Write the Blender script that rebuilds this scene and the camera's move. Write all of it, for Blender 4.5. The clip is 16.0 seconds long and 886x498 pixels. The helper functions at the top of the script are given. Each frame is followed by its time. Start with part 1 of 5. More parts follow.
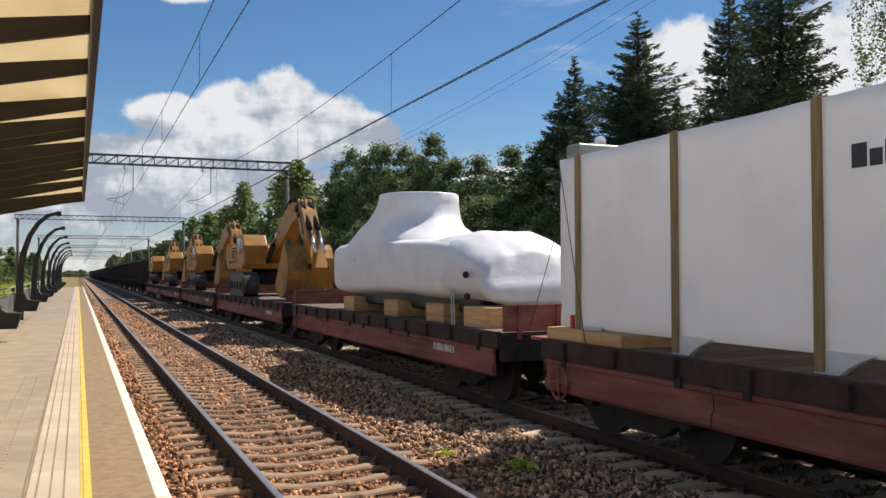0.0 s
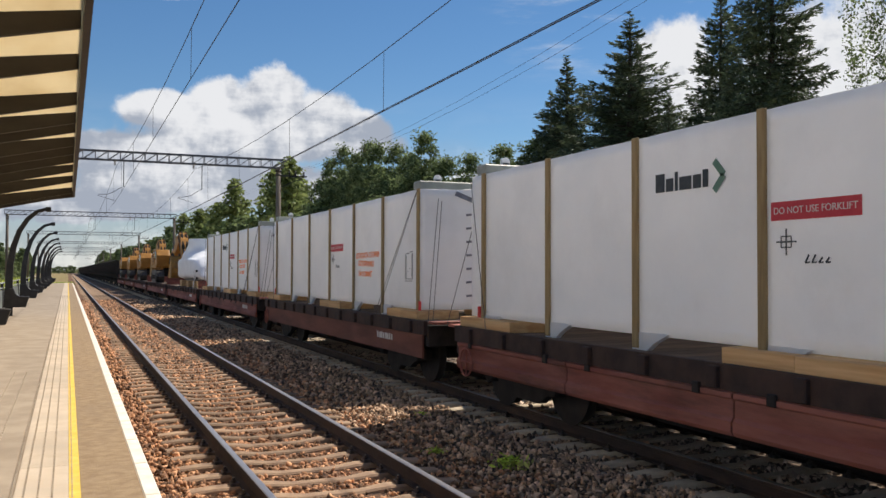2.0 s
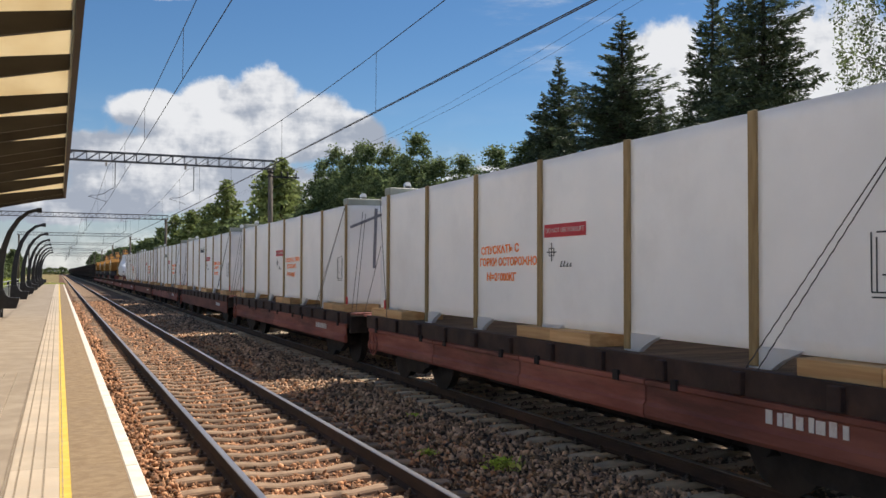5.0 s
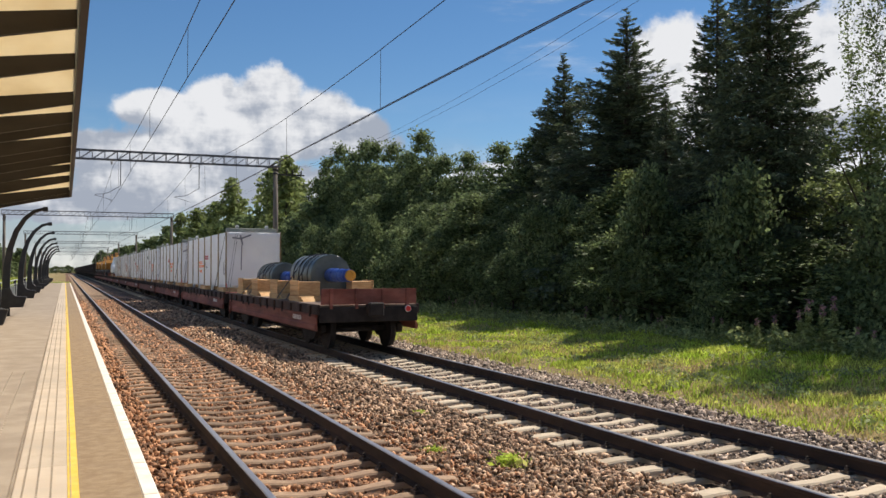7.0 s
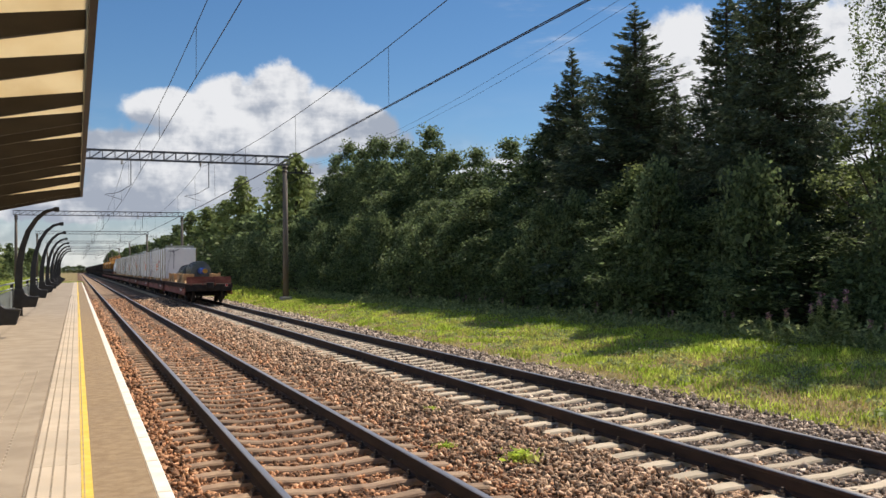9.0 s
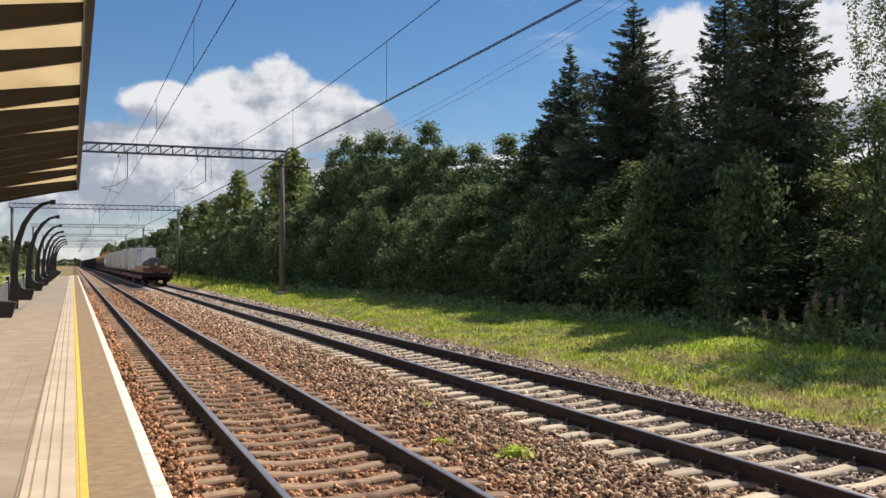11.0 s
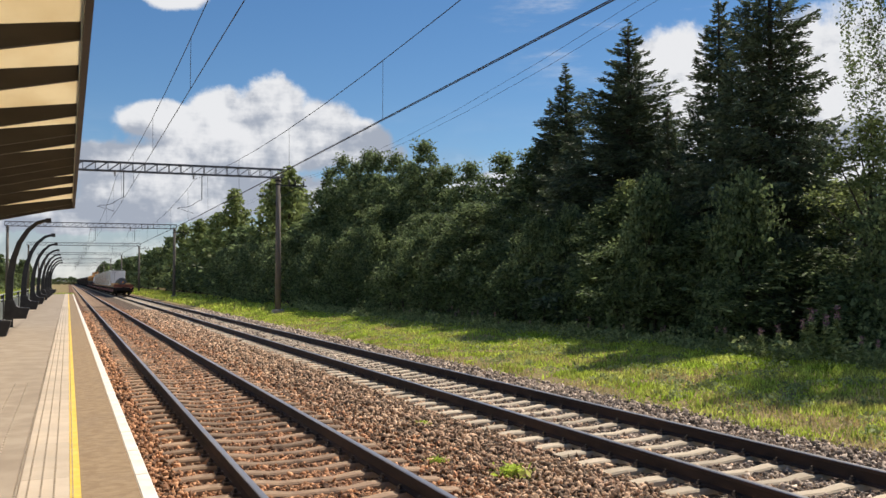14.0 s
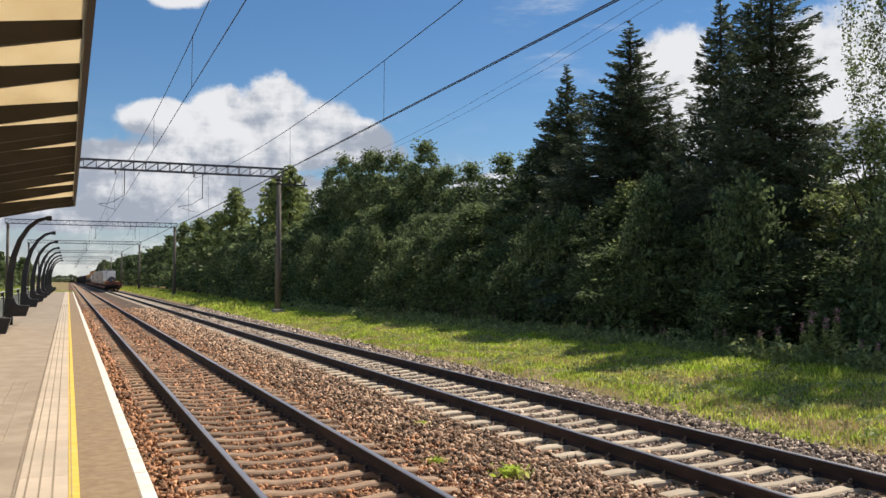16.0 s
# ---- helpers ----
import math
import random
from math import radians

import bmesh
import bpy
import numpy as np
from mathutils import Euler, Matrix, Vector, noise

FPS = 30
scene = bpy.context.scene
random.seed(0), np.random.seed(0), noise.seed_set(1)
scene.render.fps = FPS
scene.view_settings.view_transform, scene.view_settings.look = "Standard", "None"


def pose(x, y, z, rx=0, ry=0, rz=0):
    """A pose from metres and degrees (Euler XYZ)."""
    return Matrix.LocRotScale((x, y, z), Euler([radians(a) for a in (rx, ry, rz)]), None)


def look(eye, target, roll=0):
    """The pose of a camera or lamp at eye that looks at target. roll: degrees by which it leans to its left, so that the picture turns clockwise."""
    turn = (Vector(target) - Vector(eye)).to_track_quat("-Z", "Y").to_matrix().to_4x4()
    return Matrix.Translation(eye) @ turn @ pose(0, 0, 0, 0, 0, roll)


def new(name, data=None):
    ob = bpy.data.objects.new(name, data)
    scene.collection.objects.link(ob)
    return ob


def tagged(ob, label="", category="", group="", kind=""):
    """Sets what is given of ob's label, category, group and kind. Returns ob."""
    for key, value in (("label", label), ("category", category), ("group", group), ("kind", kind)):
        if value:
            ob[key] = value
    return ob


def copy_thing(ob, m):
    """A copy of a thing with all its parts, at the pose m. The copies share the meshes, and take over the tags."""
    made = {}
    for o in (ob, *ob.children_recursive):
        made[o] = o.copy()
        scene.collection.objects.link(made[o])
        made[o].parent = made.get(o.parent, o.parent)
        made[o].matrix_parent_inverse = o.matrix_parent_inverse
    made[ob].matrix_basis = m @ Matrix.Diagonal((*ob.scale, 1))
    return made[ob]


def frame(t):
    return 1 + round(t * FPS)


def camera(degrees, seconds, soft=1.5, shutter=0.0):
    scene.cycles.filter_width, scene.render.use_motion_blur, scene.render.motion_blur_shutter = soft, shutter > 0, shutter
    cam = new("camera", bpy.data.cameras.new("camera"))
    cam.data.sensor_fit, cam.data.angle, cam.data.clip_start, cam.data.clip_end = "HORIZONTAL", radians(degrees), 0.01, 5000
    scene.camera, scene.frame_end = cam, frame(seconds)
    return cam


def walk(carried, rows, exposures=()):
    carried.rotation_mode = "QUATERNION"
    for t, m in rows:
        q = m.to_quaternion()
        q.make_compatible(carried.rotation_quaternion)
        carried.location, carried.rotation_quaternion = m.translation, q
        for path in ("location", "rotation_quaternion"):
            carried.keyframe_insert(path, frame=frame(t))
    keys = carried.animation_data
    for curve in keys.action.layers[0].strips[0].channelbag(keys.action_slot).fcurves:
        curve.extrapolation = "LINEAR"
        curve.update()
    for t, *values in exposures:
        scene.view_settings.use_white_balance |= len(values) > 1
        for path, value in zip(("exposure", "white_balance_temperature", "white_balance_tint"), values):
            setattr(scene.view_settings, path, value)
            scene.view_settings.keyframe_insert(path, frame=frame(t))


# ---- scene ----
cam = camera(53.68, 16.0, soft=1.5)
EYE = (0.0, 0.0, 2.007)
# seconds, turn to the right of the track, tilt upwards, roll, in degrees
TURNS = [
    (0, 22.623, 1.577, -0.151),
    (0.5, 22.812, 1.645, -0.198),
    (1, 22.871, 1.620, -0.003),
    (1.5, 23.001, 1.569, 0.192),
    (2, 23.189, 1.455, 0.161),
    (2.5, 23.405, 1.428, -0.021),
    (3, 23.500, 1.470, -0.161),
    (3.5, 23.524, 1.477, -0.001),
    (4, 23.609, 1.533, 0.181),
    (6.5, 23.775, 1.519, 0.118),
    (7, 23.343, 1.339, -0.089),
    (7.5, 23.082, 1.129, -0.168),
    (8, 22.891, 1.175, -0.440),
    (8.5, 22.771, 1.154, -0.526),
    (9, 22.705, 1.103, -0.598),
    (11.5, 22.998, 0.809, -0.097),
    (12, 23.032, 1.111, -0.093),
    (12.5, 22.839, 1.460, 0.000),
    (13, 22.842, 1.650, 0.015),
    (13.5, 23.013, 1.831, -0.153),
    (14, 23.176, 2.003, -0.248),
    (14.5, 23.195, 2.104, -0.236),
    (15, 23.079, 2.113, -0.112),
    (15.5, 23.087, 2.010, 0.084),
    (16, 23.160, 2.027, 0.129),
]
walk(cam, [(t, pose(*EYE, 90 + tilt, 0, -turn) @ pose(0, 0, 0, 0, 0, roll)) for t, turn, tilt, roll in TURNS],
     exposures=[(0, 0.25), (16, 0.25)])

# ---- light ----
SUN_WAY = Vector((0.71, 0.285, 1.0)).normalized()
sun = new("sun", bpy.data.lights.new("sun", "SUN"))
sun.data.energy, sun.data.angle, sun.data.color = 5.0, radians(0.53), (1.0, 0.91, 0.79)
sun.matrix_world = look((0, 0, 60), Vector((0, 0, 60)) - SUN_WAY)


class Nodes:
    """Short hand for building node trees."""

    def __init__(self, tree):
        self.tree = tree
        tree.nodes.clear()

    def add(self, kind, props=None, **inputs):
        n = self.tree.nodes.new(kind)
        props = props or {}
        if "operation" in props:
            n.operation = props["operation"]
        if "interpolation_type" in props:
            n.interpolation_type = props["interpolation_type"]
        if "data_type" in props:
            n.data_type = props["data_type"]
        for k, v in inputs.items():
            sock = n.inputs[int(k[1:])] if k[0] == "i" and k[1:].isdigit() else n.inputs[k.replace("_", " ")]
            if hasattr(v, "is_output"):
                self.tree.links.new(v, sock)
            else:
                sock.default_value = v
        return n

    def math(self, op, a, b=0.0, c=0.0):
        return self.add("ShaderNodeMath", {"operation": op}, i0=a, i1=b, i2=c).outputs[0]

    def ramp(self, fac, lo, hi, a=0.0, b=1.0):
        n = self.add("ShaderNodeMapRange", {"interpolation_type": "SMOOTHSTEP"}, i0=fac, i1=lo, i2=hi, i3=a, i4=b)
        return n.outputs[0]

    def noise(self, vec, scale, detail=4.0, rough=0.55):
        n = self.add("ShaderNodeTexNoise", None, Vector=vec, Scale=scale, Detail=detail, Roughness=rough)
        return n.outputs[0]

    def mix(self, fac, a, b):
        n = self.add("ShaderNodeMix", {"data_type": "RGBA"})
        for i, v in ((0, fac), (6, a), (7, b)):
            if hasattr(v, "is_output"):
                self.tree.links.new(v, n.inputs[i])
            else:
                n.inputs[i].default_value = v if i == 0 else (*v, 1)
        return n.outputs[2]


def build_sky():
    """Blue summer sky with fair-weather cumulus clouds."""
    world = bpy.data.worlds.new("sky")
    scene.world = world
    world.use_nodes = True
    n = Nodes(world.node_tree)
    sky = n.add("ShaderNodeTexSky")
    sky.sky_type, sky.sun_disc, sky.sun_elevation, sky.sun_rotation = "NISHITA", False, math.asin(SUN_WAY.z), math.atan2(SUN_WAY.x, SUN_WAY.y)
    sky.air_density, sky.dust_density, sky.ozone_density = 1.0, 0.0, 5.0
    co = n.add("ShaderNodeTexCoord").outputs["Generated"]
    sep = n.add("ShaderNodeSeparateXYZ", None, i0=co)
    x, y, z = sep.outputs
    az = n.math("ARCTAN2", x, y)
    el = n.math("ARCSINE", z)
    wob = n.math("SUBTRACT", n.noise(co, 9.0, 7.0, 0.6), 0.5)
    fine = n.math("SUBTRACT", n.noise(co, 26.0, 6.0, 0.62), 0.5)
    # heaped clouds: middle azimuth, height, half width, half height, in degrees
    total = None
    for a, e, ra, re in ((9.2, 9.9, 2.4, 2.4), (12.2, 10.2, 2.4, 2.9), (15.2, 9.6, 2.6, 2.0), (17.6, 8.8, 2.1, 1.5), (5.4, 9.9, 2.6, 1.1), (12.0, 8.2, 8.0, 1.4), (3.0, 7.2, 7.0, 1.3), (9.0, 5.6, 11.0, 1.5), (0.0, 4.0, 9.0, 1.3),
                         (-12.0, 7.5, 12.0, 4.0), (37.8, 11.0, 3.3, 5.2), (47.0, 9.5, 5.5, 6.5), 
                         (26.5, 5.6, 3.5, 1.7), (6.2, 17.8, 2.0, 1.2), (66.0, 14.0, 12.0, 7.0), (-50.0, 16.0, 16.0, 7.0), (110.0, 18.0, 18.0, 8.0),
                         (-100.0, 22.0, 17.0, 8.0), (160.0, 15.0, 20.0, 7.0)):
        u = n.math("DIVIDE", n.math("SUBTRACT", az, radians(a)), radians(ra))
        v = n.math("DIVIDE", n.math("SUBTRACT", el, radians(e)), radians(re))
        d = n.math("SUBTRACT", 1.0, n.math("SQRT", n.math("ADD", n.math("MULTIPLY", u, u), n.math("MULTIPLY", v, v))))
        total = d if total is None else n.math("SMOOTH_MAX", total, d, 0.25)
    body = n.math("ADD", total, n.math("ADD", n.math("MULTIPLY", wob, 1.15), n.math("MULTIPLY", fine, 0.75)))
    mask = n.ramp(body, -0.10, 0.20)
    # thin veil near the horizon and high streaks
    stretched = n.add("ShaderNodeMapping", None, Vector=co, Scale=(1.0, 1.0, 5.0)).outputs[0]
    veil = n.math("MULTIPLY", n.ramp(n.noise(stretched, 3.2, 6.0, 0.6), 0.40, 0.72), n.ramp(el, radians(12), radians(2.0)))
    streak = n.math("MULTIPLY", n.ramp(n.noise(stretched, 5.0, 7.0, 0.65), 0.54, 0.80), n.ramp(el, radians(11.5), radians(15.5), 0.0, 0.75))
    streak = n.math("MULTIPLY", streak, n.ramp(az, radians(24), radians(32)))
    # unseen broken cumulus added over the rest of the sky as fill light
    high = n.math("MULTIPLY", n.ramp(n.math("ADD", n.noise(co, 3.0, 7.0, 0.6), n.math("MULTIPLY", fine, 0.2)), 0.57, 0.73), n.ramp(el, radians(19), radians(27)))
    mask = n.math("MAXIMUM", mask, high)
    mask = n.math("MAXIMUM", mask, n.math("MAXIMUM", n.math("MAXIMUM", n.math("MULTIPLY", veil, 0.9), n.ramp(el, radians(9.0), radians(-0.5), 0.0, 0.7)), streak))
    # lit tops and grey undersides from the difference in thickness towards the sun
    above = n.add("ShaderNodeMapping", None, Vector=co, Location=(0.008, 0.0, 0.020)).outputs[0]
    relief = n.math("SUBTRACT", n.noise(co, 15.0, 6.0, 0.55), n.noise(above, 15.0, 6.0, 0.55))
    shade = n.math("ADD", n.noise(stretched, 5.0, 5.0, 0.6), n.math("ADD", n.math("MULTIPLY", relief, 1.5), n.math("MULTIPLY", n.ramp(el, radians(7.6), radians(11.5)), 0.26)))
    lit = n.mix(n.ramp(shade, 0.40, 0.80), (0.46, 0.51, 0.61), (1.0, 1.01, 1.04))
    deep = n.add("ShaderNodeHueSaturation", None, Saturation=1.14, Color=sky.outputs[0])
    blue = n.add("ShaderNodeBackground", None, Color=deep.outputs[0], Strength=SKY)
    # unseen clouds opposite the sun, brightened to light the crates' shaded sides
    facing = n.math("COSINE", n.math("SUBTRACT", az, math.atan2(SUN_WAY.x, SUN_WAY.y)))
    white = n.add("ShaderNodeBackground", None, Color=lit, Strength=n.math("MULTIPLY", n.ramp(facing, 0.3, -0.7, 1.0, 2.1), CLOUD))
    both = n.add("ShaderNodeMixShader", None, i0=mask, i1=blue.outputs[0], i2=white.outputs[0])
    n.add("ShaderNodeOutputWorld", None, Surface=both.outputs[0])


SKY, CLOUD = 0.077, 0.69
build_sky()


# ---- materials ----
def mat(name, a, b, scale=6.0, rough=0.7, metal=0.0, bump=0.15, grain=60.0, stain=None, amount=0.4, stain_scale=1.2, piece=0.0, island=0.0,
        stretch=(1, 1, 1), spec=0.4, see_through=0.0, rough_var=0.12):
    """Two colours mixed by noise at one scale, stained at a larger one, with fine relief."""
    m = bpy.data.materials.new(name)
    m.use_nodes = True
    n = Nodes(m.node_tree)
    co = n.add("ShaderNodeMapping", None, Vector=n.add("ShaderNodeTexCoord").outputs["Object"], Scale=stretch).outputs[0]
    mid = n.noise(co, scale, 5.0)
    col = n.mix(n.ramp(mid, 0.30, 0.70), a, b)
    if stain:
        col = n.mix(n.math("MULTIPLY", n.ramp(n.noise(co, stain_scale, 6.0, 0.65), 0.45, 0.72), amount), col, stain)
    if piece or island:
        rnd = n.add("ShaderNodeObjectInfo").outputs["Random"] if piece else n.add("ShaderNodeNewGeometry").outputs["Random Per Island"]
        k = piece or island
        value = n.ramp(rnd, 0, 1, 1 - k, 1 + k)
        col = n.add("ShaderNodeHueSaturation", None, Value=value, Color=col).outputs[0]
    fine = n.noise(co, grain, 3.0)
    r = n.math("ADD", rough - rough_var / 2, n.math("MULTIPLY", fine, rough_var))
    p = n.add("ShaderNodeBsdfPrincipled", None, Base_Color=col, Roughness=r, Metallic=metal, Specular_IOR_Level=spec)
    if bump:
        h = n.math("ADD", fine, n.math("MULTIPLY", mid, 1.5))
        n.tree.links.new(n.add("ShaderNodeBump", None, Strength=bump, Distance=0.02, Height=h).outputs[0], p.inputs["Normal"])
    out = p.outputs[0]
    if see_through:
        t = n.add("ShaderNodeBsdfTranslucent", None, Color=col)
        out = n.add("ShaderNodeMixShader", None, i0=see_through, i1=out, i2=t.outputs[0]).outputs[0]
    n.add("ShaderNodeOutputMaterial", None, Surface=out)
    return m


M = dict(
    soil=mat("soil_and_turf", (0.16, 0.125, 0.048), (0.30, 0.23, 0.095), 9.0, 0.95, bump=1.0, grain=40, stain=(0.27, 0.20, 0.085), amount=0.75, stain_scale=0.5),
    # the dark tone of both beds paints in the shaded gaps between stones
    bed=mat("ballast_bed", (0.03, 0.016, 0.010), (0.26, 0.135, 0.075), 22, 0.95, bump=1.0, grain=30, stain=(0.10, 0.06, 0.038), stain_scale=1.0, amount=0.4),
    bed_grey=mat("grey_ballast_bed", (0.026, 0.019, 0.014), (0.20, 0.135, 0.09), 22, 0.95, bump=1.0, grain=30, stain=(0.09, 0.062, 0.042), stain_scale=1.0, amount=0.4),
    stone_red=mat("rusty_ballast", (0.26, 0.122, 0.060), (0.47, 0.255, 0.135), 9, 0.85, bump=0.3, grain=90, island=0.75),
    stone_grey=mat("grey_brown_ballast", (0.27, 0.165, 0.096), (0.50, 0.345, 0.225), 7, 0.85, bump=0.3, grain=90, island=0.75, stain=(0.30, 0.17, 0.11), amount=0.5),
    stone_dark=mat("dark_ballast", (0.23, 0.172, 0.128), (0.48, 0.38, 0.295), 7, 0.9, bump=0.3, grain=90, island=0.7),
    rail_side=mat("rusty_rail", (0.020, 0.013, 0.011), (0.045, 0.028, 0.022), 8, 0.85, bump=0.25, stretch=(1, 0.3, 1), stain=(0.11, 0.06, 0.04), amount=0.5),
    rail_top=mat("polished_rail", (0.36, 0.34, 0.34), (0.48, 0.46, 0.45), 5, 0.36, metal=0.75, bump=0.03, stretch=(3, 0.05, 1)),
    sleeper_old=mat("dusty_brown_concrete", (0.23, 0.15, 0.10), (0.36, 0.25, 0.16), 5, 0.9, bump=0.35, grain=50, piece=0.25, stain=(0.13, 0.08, 0.05)),
    sleeper_new=mat("pale_concrete", (0.48, 0.39, 0.275), (0.60, 0.50, 0.37), 5, 0.85, bump=0.25, grain=50, piece=0.18, stain=(0.24, 0.19, 0.14)),
    clip=mat("steel_clip", (0.05, 0.04, 0.035), (0.12, 0.10, 0.09), 20, 0.6, metal=0.6),
    paving=mat("worn_asphalt", (0.29, 0.232, 0.17), (0.375, 0.305, 0.226), 3.0, 0.9, bump=0.2, grain=160, stain=(0.26, 0.205, 0.15), amount=0.5, stain_scale=0.8),
    strip=mat("brown_edge_strip", (0.245, 0.168, 0.096), (0.33, 0.238, 0.142), 9, 0.92, bump=0.35, grain=190, stain=(0.19, 0.14, 0.10), amount=0.3),
    tactile=mat("pale_tactile_slab", (0.48, 0.39, 0.29), (0.57, 0.475, 0.36), 4, 0.85, bump=0.15, grain=150, piece=0.06, stain=(0.30, 0.25, 0.20), stain_scale=2.0),
    tactile_bar=mat("worn_tactile_bar", (0.40, 0.325, 0.24), (0.50, 0.415, 0.315), 15, 0.85),
    yellow=mat("yellow_line_paint", (0.72, 0.47, 0.06), (0.80, 0.56, 0.12), 8, 0.7, bump=0.1, grain=120, stain=(0.50, 0.36, 0.12), amount=0.45, stain_scale=7),
    white_edge=mat("white_edge_paint", (0.74, 0.66, 0.55), (0.82, 0.76, 0.66), 7, 0.8, bump=0.12, grain=120, stain=(0.45, 0.37, 0.28), amount=0.4, stain_scale=5),
    concrete=mat("weathered_concrete", (0.27, 0.25, 0.22), (0.38, 0.35, 0.31), 4, 0.9, bump=0.3, stain=(0.16, 0.14, 0.12)),
    mast=mat("concrete_mast", (0.13, 0.11, 0.09), (0.19, 0.16, 0.13), 4, 0.9, bump=0.2, stretch=(1, 1, 0.2), stain=(0.12, 0.10, 0.08)),
    steel_dark=mat("dark_painted_steel", (0.020, 0.019, 0.020), (0.035, 0.033, 0.033), 6, 0.45, bump=0.05),
    canopy=mat("brown_painted_steel", (0.022, 0.018, 0.016), (0.036, 0.029, 0.025), 5, 0.55, bump=0.05, stretch=(0.3, 1, 1)),
    truss=mat("grey_truss_steel", (0.10, 0.10, 0.11), (0.17, 0.17, 0.18), 6, 0.6, metal=0.3),
    poly=mat("amber_roof_sheet", (0.80, 0.69, 0.49), (0.87, 0.77, 0.57), 1.6, 0.5, bump=0.03, see_through=0.8, stain=(0.66, 0.54, 0.36), amount=0.35, stretch=(1, 0.4, 1)),
    panel_grey=mat("grey_green_panel", (0.12, 0.14, 0.135), (0.17, 0.19, 0.18), 3, 0.6),
    rail_light=mat("pale_handrail", (0.35, 0.37, 0.36), (0.46, 0.48, 0.47), 5, 0.45, metal=0.4),
    wire=mat("copper_wire", (0.035, 0.032, 0.03), (0.06, 0.05, 0.045), 5, 0.6, metal=0.5, bump=0),
    wagon_red=mat("faded_red_oxide", (0.20, 0.058, 0.042), (0.31, 0.115, 0.085), 2.0, 0.75, bump=0.15, grain=40, stain=(0.07, 0.035, 0.028), amount=0.7,
                  stretch=(1, 0.4, 2.5), piece=0.2),
    wagon_brown=mat("brown_oxide_sill", (0.15, 0.056, 0.04), (0.215, 0.085, 0.06), 2.0, 0.8, bump=0.15, stain=(0.06, 0.03, 0.025), amount=0.6, stretch=(1, 0.4, 2)),
    # sill brown darkened to near black for the shade below the deck edge
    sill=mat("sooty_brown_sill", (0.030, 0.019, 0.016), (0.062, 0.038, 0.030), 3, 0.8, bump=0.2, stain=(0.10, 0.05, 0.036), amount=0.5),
    wagon_dark=mat("sooty_underframe", (0.016, 0.013, 0.012), (0.038, 0.03, 0.027), 4, 0.85, bump=0.2),
    deck=mat("dirty_deck_planks", (0.12, 0.085, 0.065), (0.24, 0.17, 0.13), 5, 0.9, bump=0.3, stretch=(0.3, 2, 1), piece=0.2),
    wood=mat("fresh_timber", (0.56, 0.31, 0.13), (0.72, 0.47, 0.23), 2, 0.75, bump=0.05, grain=14, stretch=(3, 0.4, 9), stain=(0.38, 0.23, 0.10), amount=0.25, piece=0.15),
    batten=mat("brown_batten", (0.26, 0.18, 0.085), (0.36, 0.26, 0.13), 4, 0.8, bump=0.15, stretch=(5, 5, 0.5), piece=0.12),
    wrap=mat("white_wrap_film", (0.83, 0.84, 0.86), (0.89, 0.89, 0.90), 1.1, 0.48, bump=0.10, grain=7, stain=(0.68, 0.68, 0.69), amount=0.35, stain_scale=0.7, spec=0.5, see_through=0.32),
    shrink=mat("shrink_wrap", (0.74, 0.75, 0.78), (0.82, 0.83, 0.85), 1.5, 0.48, bump=0.35, grain=5, spec=0.5, stain=(0.62, 0.62, 0.65), amount=0.3),
    frost=mat("frosted_cover", (0.27, 0.285, 0.245), (0.36, 0.375, 0.33), 3, 0.4, see_through=0.2),
    tape=mat("grey_tape", (0.16, 0.17, 0.20), (0.24, 0.25, 0.29), 8, 0.5),
    mark=mat("dark_print", (0.03, 0.04, 0.05), (0.05, 0.06, 0.07), 9, 0.6, bump=0),
    mark_green=mat("green_print", (0.10, 0.20, 0.15), (0.14, 0.25, 0.19), 9, 0.6, bump=0),
    label_red=mat("red_label", (0.50, 0.03, 0.05), (0.58, 0.05, 0.07), 6, 0.5, bump=0),
    white_print=mat("white_print", (0.66, 0.63, 0.60), (0.76, 0.74, 0.72), 9, 0.7, bump=0, stain=(0.30, 0.20, 0.18), amount=0.5, stain_scale=9),
    orange=mat("orange_spray", (1.0, 0.20, 0.02), (1.0, 0.30, 0.05), 9, 0.6, bump=0),
    red_tag=mat("red_tag", (0.62, 0.03, 0.03), (0.7, 0.06, 0.05), 9, 0.6, bump=0),
    chain=mat("lashing_chain", (0.05, 0.05, 0.055), (0.13, 0.13, 0.14), 30, 0.45, metal=0.7),
    strap=mat("pale_strap", (0.55, 0.53, 0.50), (0.66, 0.64, 0.60), 9, 0.6, bump=0),
    drum=mat("dark_wrapped_drum", (0.05, 0.066, 0.064), (0.105, 0.125, 0.118), 2.5, 0.3, bump=0.3, grain=8, spec=0.5),
    blue=mat("blue_sheet", (0.02, 0.06, 0.30), (0.05, 0.12, 0.42), 4, 0.4, bump=0.4, grain=9),
    ochre=mat("ochre_hub", (0.50, 0.27, 0.04), (0.60, 0.35, 0.07), 6, 0.6),
    digger=mat("excavator_yellow", (0.33, 0.14, 0.014), (0.43, 0.20, 0.03), 2.2, 0.5, bump=0.08, stain=(0.20, 0.11, 0.035), amount=0.6, stain_scale=1.4),
    bucket=mat("worn_bucket", (0.30, 0.15, 0.03), (0.42, 0.22, 0.04), 3, 0.6, bump=0.2, stain=(0.12, 0.07, 0.03), amount=0.8),
    crawler=mat("crawler_steel", (0.05, 0.048, 0.045), (0.12, 0.11, 0.10), 8, 0.6, metal=0.5, bump=0.2),
